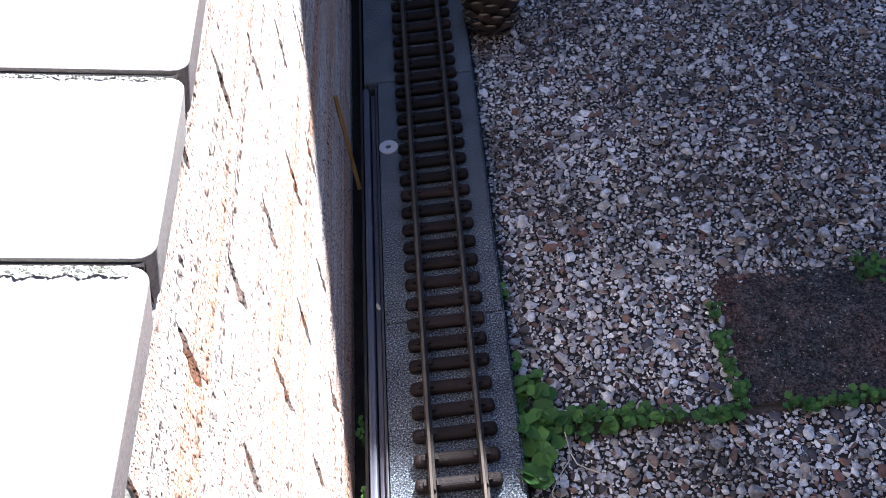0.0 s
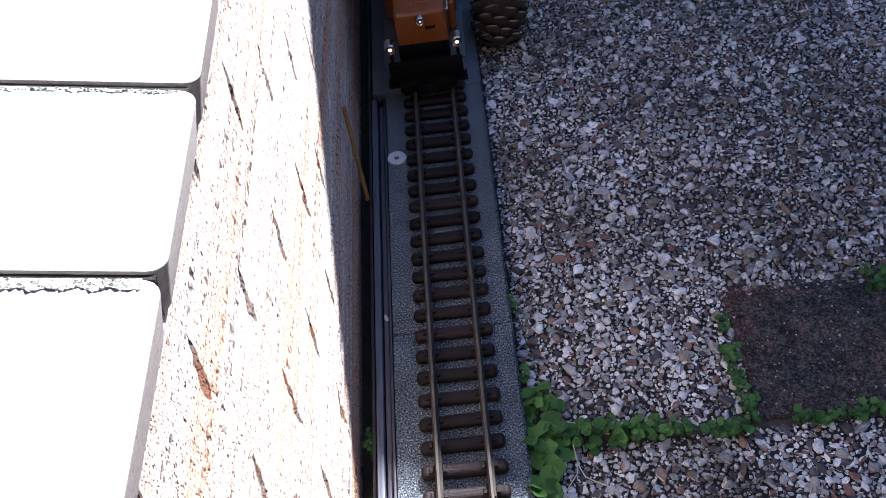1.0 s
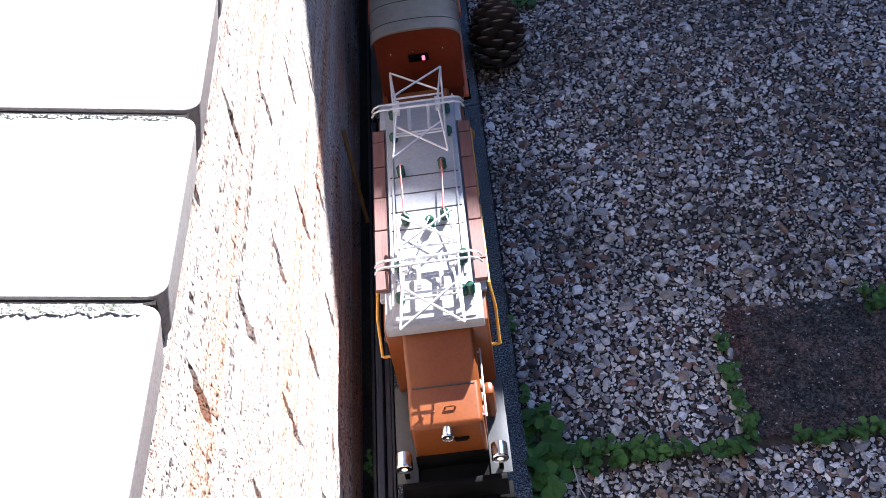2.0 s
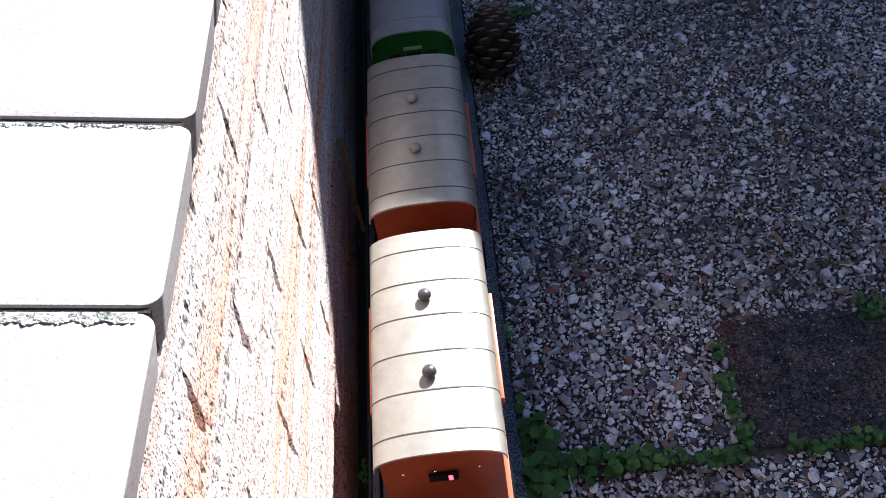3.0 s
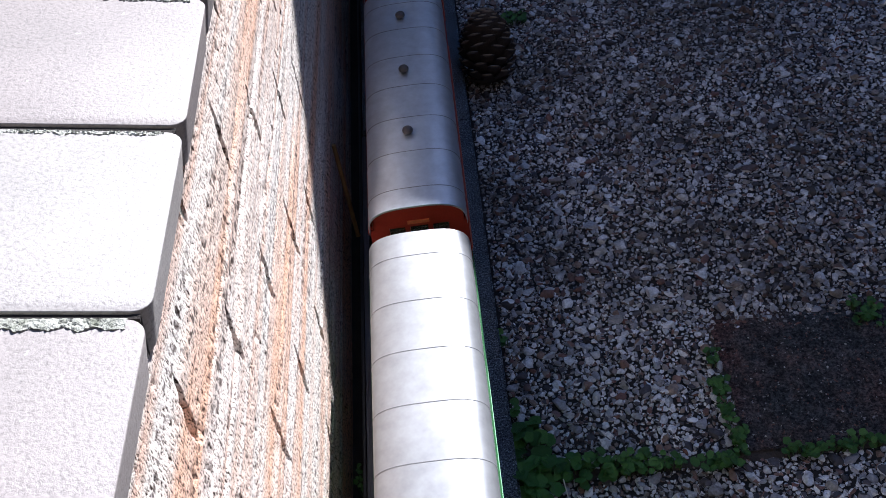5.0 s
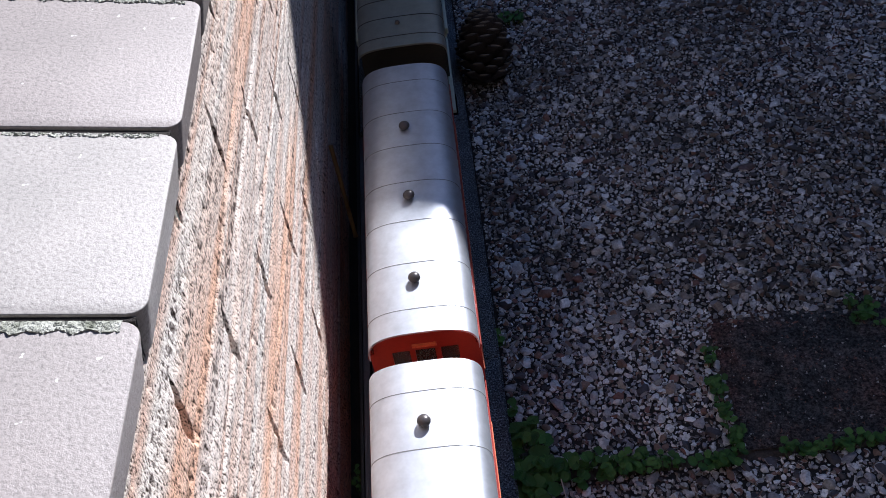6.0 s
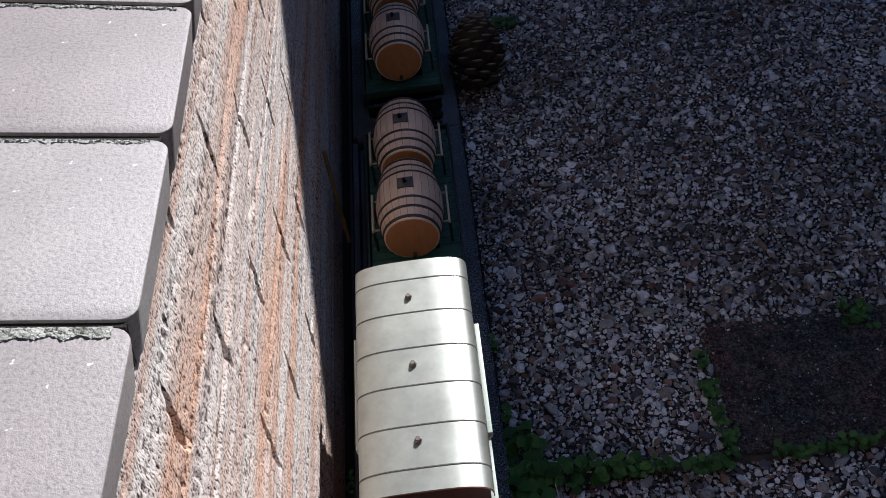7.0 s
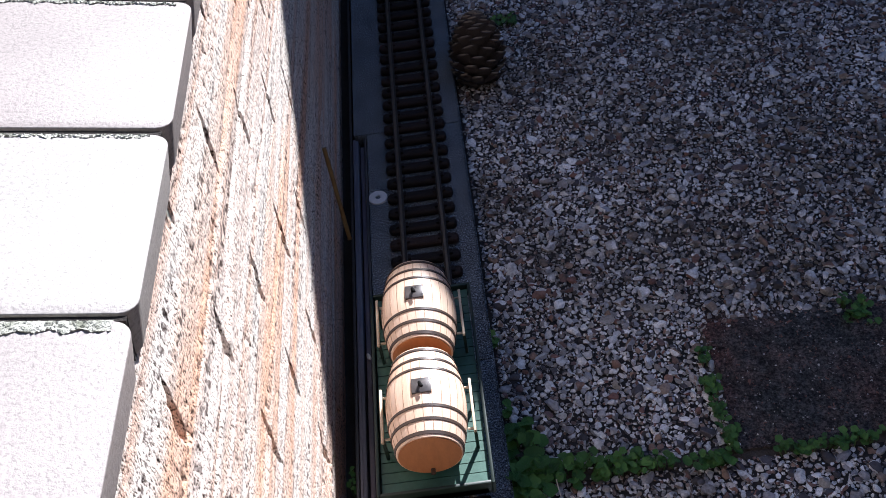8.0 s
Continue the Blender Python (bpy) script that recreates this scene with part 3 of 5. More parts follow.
# ---- pebble paving ----
def pebble_slab(name, x0, x1, y0, y1, seed, spacing=0.0064, hole=None):
    """Exposed-aggregate slab: dark matrix with thousands of bedded pebbles."""
    if hole:
        bm = boxes((x0, hole[0], y0, y1, -0.06, -0.0255), (hole[0], hole[1], hole[2], y1, -0.06, -0.0255), (hole[1], x1, y0, y1, -0.06, -0.0255))
    else:
        bm = boxes((x0, x1, y0, y1, -0.06, -0.0255, 0.003))
    ob = mesh_object(name, bm, M_MATRIX, 40)
    tagged(ob, "exposed aggregate paving slab of grey, white and rusty pebbles", "paving slab", "pebble paving", kind="structure")
    rng = np.random.RandomState(seed)
    base = bmesh.new()
    bmesh.ops.create_icosphere(base, subdivisions=2, radius=1)
    bv = np.array([v.co[:] for v in base.verts])
    bf = np.array([[v.index for v in f.verts] for f in base.faces])
    base.free()
    low = bmesh.new()
    bmesh.ops.create_icosphere(low, subdivisions=1, radius=1)
    lv = np.array([v.co[:] for v in low.verts])
    lf = np.array([[v.index for v in f.verts] for f in low.faces])
    low.free()
    spots = []
    for gap, lo, hi, keep in ((spacing * 2.4, 0.0042, 0.0074, 0.5), (spacing, 0.0028, 0.0047, 1.0), (spacing * 0.8, 0.0023, 0.0037, 1.0), (spacing * 0.75, 0.0020, 0.0033, 1.0), (spacing * 0.6, 0.0016, 0.0028, 0.6), (spacing * 0.5, 0.0012, 0.0020, 0.4)):
        nx, ny = int((x1 - x0) / gap), int((y1 - y0) / gap)
        gx, gy = np.meshgrid(np.arange(nx), np.arange(ny))
        n = gx.size
        px = x0 + (gx.ravel() + rng.uniform(0.05, 0.95, n)) * gap
        py = y0 + (gy.ravel() + rng.uniform(0.05, 0.95, n)) * gap
        r = lo + (hi - lo) * rng.rand(n) ** 1.6
        ok = (rng.rand(n) < keep) & (px - r > x0) & (px + r < x1) & (py - r > y0) & (py + r < y1)
        if hole:
            ok &= ~((px > hole[0] - 0.003 + 0.008 * rng.rand(n)) & (px < hole[1] + 0.004) & (py < hole[2] - 0.026 + 0.034 * rng.rand(n)))
        spots.append(np.stack([px, py, r], 1)[ok])
    taken, grid = [], {}
    for px, py, r in np.concatenate(spots):
        i, j = int(px / 0.012), int(py / 0.012)
        clash = False
        for a in (i - 1, i, i + 1):
            for b in (j - 1, j, j + 1):
                for qx, qy, qr in grid.get((a, b), ()):
                    if (px - qx) ** 2 + (py - qy) ** 2 < (0.655 * (r + qr)) ** 2:
                        clash = True
        if not clash:
            grid.setdefault((i, j), []).append((px, py, r))
            taken.append((px, py, r))
    vs, fs, off = [], [], 0
    for px, py, r in taken:
        sv, sf = (bv, bf) if r > 0.0037 else (lv, lf)
        f1, f2, f3 = rng.rand(3, 3) * 2 - 1
        shape = 1 + 0.22 * np.sin(sv @ (f1 * 3.2) + 6 * rng.rand())[:, None] + 0.15 * np.sin(sv @ (f2 * 6.5) + 6 * rng.rand())[:, None] + 0.08 * np.sin(sv @ (f3 * 11) + 6 * rng.rand())[:, None]
        p = sv * shape
        # flat broken facets on many of the stones
        for _ in range(rng.randint(2, 6)):
            nrm = rng.randn(3)
            nrm /= np.linalg.norm(nrm)
            over = p @ nrm - rng.uniform(0.5, 0.8)
            p = p - np.clip(over, 0, None)[:, None] * nrm
        p = p * np.array([rng.uniform(0.85, 1.35), rng.uniform(0.75, 1.05), rng.uniform(0.55, 0.85)]) * r
        a = rng.rand() * 6.283
        c, s = math.cos(a), math.sin(a)
        p = np.stack([p[:, 0] * c - p[:, 1] * s + px, p[:, 0] * s + p[:, 1] * c + py, p[:, 2] - 0.0262 + r * 0.30 + rng.uniform(-0.0010, 0.0012)], 1)
        vs.append(p)
        fs.append(sf + off)
        off += len(p)
    me = bpy.data.meshes.new("pebbles")
    me.from_pydata(np.concatenate(vs).tolist(), [], np.concatenate(fs).tolist())
    me.shade_smooth()
    me.set_sharp_from_angle(angle=radians(34))
    me.materials.append(M_PEBBLE)
    peb = new("pebbles", me)
    peb.parent = ob
    tagged(peb, kind="stuff")
    return ob


pebble_slab("pavement", 0.062, 0.80, 0.221, 1.22, 21, hole=(0.282, 0.66, 0.392))
pebble_slab("pavement", 0.062, 0.80, -0.02, 0.215, 23)
tagged(mesh_object("pavement", boxes((0.066, 4, -3, -0.02, -0.06, -0.024), (0.80, 4, -0.02, 1.22, -0.06, -0.024), (0.066, 4, 1.22, 4, -0.06, -0.024)), M_MATRIX), "further dull paving round the yard", "paving", kind="structure")


def old_slab():
    bm = bmesh.new()
    nx, ny = 60, 34
    g = [[bm.verts.new((0.285 + 0.37 * i / nx + (0.004 * noise.noise((j * 0.3, 9.1, 1)) if i == 0 else 0), 0.221 + 0.17 * j / ny + (0.003 * noise.noise((i * 0.3, 2.1, 1)) if j == 0 else 0), -0.0225 - 0.005 * max(0, (j / ny - 0.86) / 0.14) + 0.0016 * noise.noise((i * 0.25, j * 0.25, 3)) + 0.0006 * noise.noise((i * 1.1, j * 1.1, 7)))) for j in range(ny + 1)] for i in range(nx + 1)]
    for i in range(nx):
        for j in range(ny):
            bm.faces.new((g[i][j], g[i + 1][j], g[i + 1][j + 1], g[i][j + 1]))
    box(bm, 0.286, 0.658, 0.221, 0.393, -0.06, -0.026)
    tagged(mesh_object("old_slab", bm, M_OLDSLAB, 60), "worn dark concrete slab with reddish stains and grit", "paving slab", kind="structure")


old_slab()


def grit():
    """Loose grit on the worn slab and soil along the joints."""
    rng = np.random.RandomState(5)
    tet = np.array([(1, 0, -0.4), (-0.5, 0.87, -0.4), (-0.5, -0.87, -0.4), (0.1, 0.1, 0.8)])
    tf = np.array([(0, 1, 3), (1, 2, 3), (2, 0, 3), (0, 2, 1)])
    vs, fs = [], []
    for k in range(700):
        a, r = rng.rand() * 6.283, 0.0005 + 0.0014 * rng.rand() ** 4
        c, s = math.cos(a), math.sin(a)
        p = tet * (1 + 0.4 * (rng.rand(4, 3) - 0.5)) * r
        x, y = 0.288 + 0.365 * rng.rand(), 0.224 + 0.165 * rng.rand()
        vs.append(np.stack([p[:, 0] * c - p[:, 1] * s + x, p[:, 0] * s + p[:, 1] * c + y, p[:, 2] - 0.0216], 1))
        fs.append(tf + 4 * k)
    me = bpy.data.meshes.new("grit")
    me.from_pydata(np.concatenate(vs).tolist(), [], np.concatenate(fs).tolist())
    me.materials.append(M_PEBBLE)
    tagged(new("grit", me), "fine loose grit on the worn slab", "grit", kind="stuff")


grit()
tagged(mesh_object("joint_soil", boxes((0.0635, 0.80, 0.212, 0.224, -0.045, -0.0252), (0.279, 0.290, 0.2241, 0.40, -0.045, -0.0252)), M_SOIL), "dark soil filling the paving joints", "soil", kind="structure")


# ---- small things by the track ----
M_STRIP_PU = surface("purple_grey_plastic", (0.055, 0.05, 0.075), (0.085, 0.08, 0.105), 20, 0.5, fine=200, bump=0.1)


def long_strip(name, x, w, y0, y1, z0, z1, material, label, yaw=0.0):
    bm = boxes((-w / 2, w / 2, 0, y1 - y0, 0, z1 - z0, min(w, z1 - z0) * 0.25))
    if w > 0.007:
        box(bm, -w / 2 + 0.0012, -w / 2 + 0.0032, 0.0, y1 - y0, (z1 - z0) * 0.9, (z1 - z0) + 0.0012)
    ob = mesh_object(name, bm, material, 40)
    ob.matrix_basis = pose(x, y0, z0, 0, 0, yaw)
    return tagged(ob, label, "strip")


long_strip("plastic_strip", -0.0790, 0.0075, -0.5, 0.735, -0.045, 0.0005, M_STRIP, "long grey-blue plastic profile beside the wall")
long_strip("plastic_strip", -0.0708, 0.0055, -0.5, 0.725, -0.045, -0.0035, M_STRIP_PU, "long purple-grey plastic profile beside the track bed")
long_strip("plastic_strip", -0.0660, 0.0026, -0.5, 0.735, -0.045, 0.0010, M_STRIP_DK, "thin dark plastic profile beside the track bed")
long_strip("plastic_strip", -0.0870, 0.0035, -0.5, 1.1, -0.045, -0.012, M_STRIP_DK, "thin dark plastic profile at the foot of the wall")


def washer():
    bm = bmesh.new()
    seg = 28
    ring = lambda r, z: [bm.verts.new((r * math.cos(2 * math.pi * k / seg), r * math.sin(2 * math.pi * k / seg) * 1.0, z)) for k in range(seg)]
    a, b, c, d = ring(0.0118, 0), ring(0.0115, 0.0018), ring(0.0034, 0.0018), ring(0.0034, 0)
    for p, q in ((a, b), (b, c), (c, d), (d, a)):
        for k in range(seg):
            bm.faces.new((p[k], p[(k + 1) % seg], q[(k + 1) % seg], q[k]))
    bmesh.ops.recalc_face_normals(bm, faces=bm.faces)
    ob = mesh_object("washer", bm, M_WASHER, 40)
    ob.matrix_basis = pose(-0.0525, 0.619, 0.0003)
    tagged(ob, "pale grey plastic washer lying on the track bed", "washer")


washer()


def cane():
    bm = bmesh.new()
    p, q = Vector((-0.0985, 0.603, 0.104)), Vector((-0.0905, 0.566, -0.010))
    for k in range(4):
        a, b = p.lerp(q, k / 4), p.lerp(q, (k + 1) / 4)
        tube(bm, a, b, 0.0026, 10)
        tube(bm, b - (b - a) * 0.015, b + (b - a) * 0.015, 0.0031, 10)
    tagged(mesh_object("bamboo_cane", bm, M_BAMBOO, 40), "short yellow-brown bamboo cane leaning on the wall", "cane")


cane()


def shard():
    bm = bmesh.new()
    bmesh.ops.create_icosphere(bm, subdivisions=1, radius=0.0035)
    for v in bm.verts:
        v.co = Vector((v.co.x * 0.7, v.co.y * 1.6, v.co.z * 0.4)) * (1 + 0.3 * noise.noise(v.co * 400))
    ob = mesh_object("stone_chip", bm, M_DRY, 30)
    ob.matrix_basis = pose(-0.0705, 0.378, -0.0022, 0, 0, 20)
    tagged(ob, "small pale stone chip on the plastic profile", "chip")


shard()


def leaf_mesh(name, lobes):
    """A cupped round leaf with a shallow notch at its stalk; the stalk joins at the origin."""
    bm = bmesh.new()
    n = 20
    mid = bm.verts.new((0, 0.42, -0.05))
    rim = []
    for k in range(n):
        a = 2 * math.pi * k / n
        r = 0.5 * (1 + lobes * math.cos(5 * a)) * (1 - 0.34 * max(0, -math.cos(a)) ** 4)
        rim.append(bm.verts.new((r * math.sin(a) * 0.98, 0.42 + r * math.cos(a), 0.07 * math.cos(2 * a) + 0.06)))
    for k in range(n):
        bm.faces.new((mid, rim[(k + 1) % n], rim[k]))
    bmesh.ops.recalc_face_normals(bm, faces=bm.faces)
    me = bpy.data.meshes.new(name)
    bm.to_mesh(me)
    bm.free()
    me.shade_smooth()
    me.materials.append(M_LEAF)
    return me


LEAVES = [leaf_mesh("leaf", 0.0), leaf_mesh("leaf", 0.10), leaf_mesh("leaf", -0.09)]


def weed(x, y, spread_x, spread_y, count, size, seed, label):
    rng = random.Random(seed)
    w = thing("weed", label, "weed", "weeds in the joints", pose(x, y, -0.032))
    stems = bmesh.new()
    for _ in range(count):
        lx, ly = rng.uniform(-1, 1) * spread_x, rng.uniform(-1, 1) * spread_y
        s = size * rng.uniform(0.6, 1.15)
        top = Vector((lx, ly, 0.012 + rng.uniform(0.0, 1.0) * min(0.02, size)))
        foot = Vector((lx * 0.7, ly * 0.7, -0.008))
        tube(stems, foot, top, 0.0006, 5)
        share("leaf", rng.choice(LEAVES), w, Matrix.Translation(top) @ Euler((radians(rng.uniform(-25, 30)), radians(rng.uniform(-30, 30)), rng.uniform(0, 6.28))).to_matrix().to_4x4() @ Matrix.Scale(s, 4))
    part("stem", stems, M_STEM, w, "thin green stalks")


weed(0.078, 0.232, 0.012, 0.040, 50, 0.0180, 1, "broad-leaved green weed at the edge of the track bed")
weed(0.074, 0.175, 0.008, 0.025, 20, 0.0190, 2, "broad-leaved green weed at the edge of the track bed")
weed(0.118, 0.220, 0.028, 0.011, 57, 0.0119, 3, "round-leaved green weed growing in a paving joint")
weed(0.168, 0.217, 0.026, 0.009, 51, 0.0102, 4, "round-leaved green weed growing in a paving joint")
weed(0.205, 0.217, 0.014, 0.006, 23, 0.0076, 5, "small green weed growing in a paving joint")
weed(0.252, 0.212, 0.020, 0.006, 23, 0.0102, 6, "small green weed growing in a paving joint")
weed(0.277, 0.235, 0.007, 0.018, 37, 0.0076, 7, "small green weed beside the dark slab")
weed(0.274, 0.280, 0.007, 0.024, 47, 0.0076, 8, "small green weed beside the dark slab")
weed(0.277, 0.332, 0.006, 0.009, 20, 0.0068, 9, "small green weed beside the dark slab")
weed(0.345, 0.214, 0.030, 0.006, 44, 0.0076, 10, "small green weed beside the dark slab")
weed(0.395, 0.216, 0.020, 0.006, 27, 0.0076, 11, "small green weed beside the dark slab")
weed(0.447, 0.365, 0.014, 0.020, 44, 0.0076, 12, "small green weed growing over the dark slab")
weed(0.066, 0.297, 0.004, 0.005, 5, 0.0102, 13, "single green seedling beside the track bed")
weed(0.067, 0.385, 0.004, 0.006, 3, 0.0110, 14, "single grey-green seedling beside the track bed")
weed(-0.091, 0.170, 0.003, 0.006, 6, 0.0085, 15, "green seedling between wall and track")
weed(-0.092, 0.240, 0.003, 0.012, 10, 0.0059, 16, "green seedling between wall and track")
weed(0.140, 0.985, 0.022, 0.014, 34, 0.0090, 18, "dark green moss-like weed growing over the pebbles")
weed(0.092, 0.960, 0.016, 0.014, 30, 0.0090, 19, "dark green moss-like weed beside the track bed")
weed(0.45, 0.218, 0.03, 0.006, 37, 0.0076, 17, "small green weed beside the dark slab")


def dry_stem():
    bm = bmesh.new()
    runs = (((0.103, 0.206, -0.006), (0.105, 0.190, -0.012), (0.103, 0.179, -0.013), (0.092, 0.165, -0.014), (0.083, 0.150, -0.015), (0.084, 0.144, -0.0155)),
            ((0.105, 0.188, -0.012), (0.110, 0.175, -0.013), (0.120, 0.169, -0.014), (0.132, 0.163, -0.015)))
    for run in runs:
        for p, q in zip(run, run[1:]):
            tube(bm, p, q, 0.0006, 6)
    tagged(mesh_object("dry_stem", bm, M_DRY, 60), "dry pale forked plant stem on the pebbles", "stem")


dry_stem()


def pine_cone():
    c = thing("pine_cone", "large open brown pine cone beside the track", "pine cone", m=pose(0.097, 0.856, 0.022, -38, 22, 24))
    prof = lambda t: 0.040 * math.sin(math.pi * min(1, 0.10 + 0.86 * t)) ** 0.62 * (1.12 - 0.45 * t)
    core = bmesh.new()
    bmesh.ops.create_uvsphere(core, u_segments=16, v_segments=12, radius=1, matrix=Matrix.Diagonal((0.021, 0.021, 0.043, 1)))
    part("core", core, M_CONE, c, "dark woody core")
    bm = bmesh.new()
    n = 6
    rows = []
    for i in range(n + 1):
        u = i / n
        w = 0.30 + 0.55 * math.sin(min(1, u * 1.15) * math.pi / 2)
        if u > 0.8:
            w *= 0.86
        y, z = u, -0.10 * math.sin(u * 2.2) + 0.26 * u * u
        rows.append([bm.verts.new((sx * w * 0.5, y, z + dz)) for sx, dz in ((-1, 0), (-0.5, 0.05), (0, 0.085), (0.5, 0.05), (1, 0))] + [bm.verts.new((0, y * 0.99, z - 0.10))])
    for a, b in zip(rows, rows[1:]):
        for j in range(6):
            k = (j + 1) % 6
            bm.faces.new((a[j], a[k], b[k], b[j]))
    bm.faces.new(rows[-1])
    bmesh.ops.recalc_face_normals(bm, faces=bm.faces)
    me = bpy.data.meshes.new("scale")
    bm.to_mesh(me)
    bm.free()
    me.shade_smooth()
    me.set_sharp_from_angle(angle=radians(50))
    me.materials.append(M_CONE)
    tip = bmesh.new()
    ball(tip, (0, 0, 0), 1, 0.5, 8, 6)
    tm = bpy.data.meshes.new("scale_tip")
    tip.to_mesh(tm)
    tip.free()
    tm.shade_smooth()
    tm.materials.append(M_CONE_TIP)
    rng = random.Random(6)
    count = 104
    for k in range(count):
        t = (k + 0.5) / count
        a = k * 2.39996
        h = -0.042 + 0.090 * t
        r = prof(t)
        ln = r * rng.uniform(0.94, 1.06)
        lift = 4 + 56 * t
        m = Euler((0, 0, a)).to_matrix().to_4x4() @ Matrix.Translation((0, 0.006, h)) @ Euler((radians(lift), radians(rng.uniform(-8, 8)), 0)).to_matrix().to_4x4()
        wide = 0.031 * (1.0 - 0.6 * abs(t - 0.38))
        sc = share("scale", me, c, m @ Matrix.Diagonal((wide, ln, 0.022, 1)))
        share("scale_tip", tm, c, m @ Matrix.Translation((0, ln * 0.95, 0.0046)) @ Matrix.Diagonal((wide * 0.30, 0.0030, 0.0030, 1)))


pine_cone()

# ---- the train: local y runs from each vehicle's leading end backwards, z from the rail head ----
RAIL = 0.019
TRACK_X = -0.0048


def wheelset(parent, y, r=0.0155):
    for sx in (-1, 1):
        bm = bmesh.new()
        tube(bm, (sx * 0.0205, y, r), (sx * 0.0262, y, r), r, 28)
        tube(bm, (sx * 0.0190, y, r), (sx * 0.0205, y, r), r + 0.0022, 28)
        part("wheel", bm, M_STEEL, parent, "steel wheel")
    part("axle", tubes((((-0.02, y, r), (0.02, y, r)),), 0.003), M_BLACK, parent)


def coupler(parent, y, way):
    bm = boxes((-0.004, 0.004, min(y, y + way * 0.022), max(y, y + way * 0.022), 0.016, 0.022, 0.001))
    box(bm, -0.011, 0.011, y + way * 0.020 - 0.0015, y + way * 0.020 + 0.0015, 0.014, 0.026, 0.001)
    tube(bm, (0.0, y + way * 0.006, 0.022), (0.0, y + way * 0.022, 0.034), 0.0012)
    part("coupler", bm, M_BLACK, parent, "black hook coupler")


def roof_vent(parent, x, y, z, r, material, mushroom=True):
    bm = bmesh.new()
    tube(bm, (x, y, z - 0.003), (x, y, z + r * 0.5), r * 0.42, 12)
    if mushroom:
        ball(bm, (x, y, z + r * 0.75), r, 0.72)
    else:
        tube(bm, (x, y, z + r * 0.3), (x, y, z + r * 1.0), r * 0.8, 12, r * 0.5)
    part("roof_vent", bm, material, parent, smooth=50)


def boxcar(label, roof_mat, body_mat, rail_mat, vents, vent_mat, mushroom, half=0.0535, rounded=0.8, end_sign=False):
    w = thing("boxcar", label, "goods wagon", "cars of the train")
    L, eave, crown = 0.240, 0.1285, 0.1475
    pts = arch(half, eave, crown, rounded)
    part("roof", arch_sheet(bmesh.new(), pts, 0, L, 0.0022), roof_mat, w, "smooth painted curved roof", 50)
    rib = arch(half + 0.0002, eave, crown + 0.0005, rounded)
    for k in range(6):
        y = 0.0205 + 0.0393 * k
        part("roof_seam", arch_sheet(bmesh.new(), rib, y - 0.0005, y + 0.0005, 0.0018), M_SEAM, w, smooth=50)
    bm = boxes((-0.047, 0.047, 0.0105, L - 0.0105, 0.030, eave + 0.002, 0.001))
    end_wall(bm, pts, 0.008, 0.012, 0.05)
    end_wall(bm, pts, L - 0.012, L - 0.008, 0.05)
    part("body", bm, body_mat, w, "ribbed wagon body")
    for sx in (-1, 1):
        lo, hi = sorted((sx * 0.0475, sx * 0.0515))
        part("sliding_door", boxes((lo, hi, 0.078, 0.162, 0.036, 0.116, 0.001)), body_mat, w, "sliding side door")
        lo, hi = sorted((sx * 0.0525, sx * 0.0568))
        part("door_rail", boxes((lo, hi, 0.062, 0.178, 0.112, 0.120, 0.0008)), rail_mat, w, "bright door rail")
        for y in (0.064, 0.120, 0.176):
            part("rail_bracket", boxes((*sorted((sx * 0.046, sx * 0.0545)), y - 0.002, y + 0.002, 0.108, 0.116)), rail_mat, w)
        part("lower_rail", boxes((*sorted((sx * 0.0475, sx * 0.0540)), 0.010, 0.178, 0.030, 0.035, 0.0008)), rail_mat, w)
        part("step_board", boxes((*sorted((sx * 0.047, sx * 0.056)), 0.02, 0.06, 0.018, 0.021, 0.0006)), M_BLACK, w)
        for y in (0.055, 0.185):
            part("axle_box", boxes((*sorted((sx * 0.029, sx * 0.036)), y - 0.012, y + 0.012, 0.008, 0.030, 0.002)), M_BLACK, w)
    part("underframe", boxes((-0.040, 0.040, 0.004, L - 0.004, 0.020, 0.031, 0.001)), M_BLACK, w, "black underframe")
    for y in (0.055, 0.185):
        wheelset(w, y)
    coupler(w, 0.004, -1)
    coupler(w, L - 0.004, 1)
    for y in vents:
        roof_vent(w, -0.002, y, crown, 0.0062 if mushroom else 0.004, vent_mat, mushroom)
    if end_sign:
        part("sign_board", boxes((-0.012, 0.012, 0.0035, 0.006, 0.098, 0.108, 0.0008)), M_BLACK, w, "small black display board")
        part("sign_bar", boxes((0.004, 0.0075, 0.0028, 0.0036, 0.100, 0.106)), M_REDLED, w, "small glowing red mark")
        for x in (-0.032, 0.030, -0.006):
            part("end_rivet", ball(bmesh.new(), (x, 0.0055, 0.112), 0.0012), M_CHROME, w)
    return w


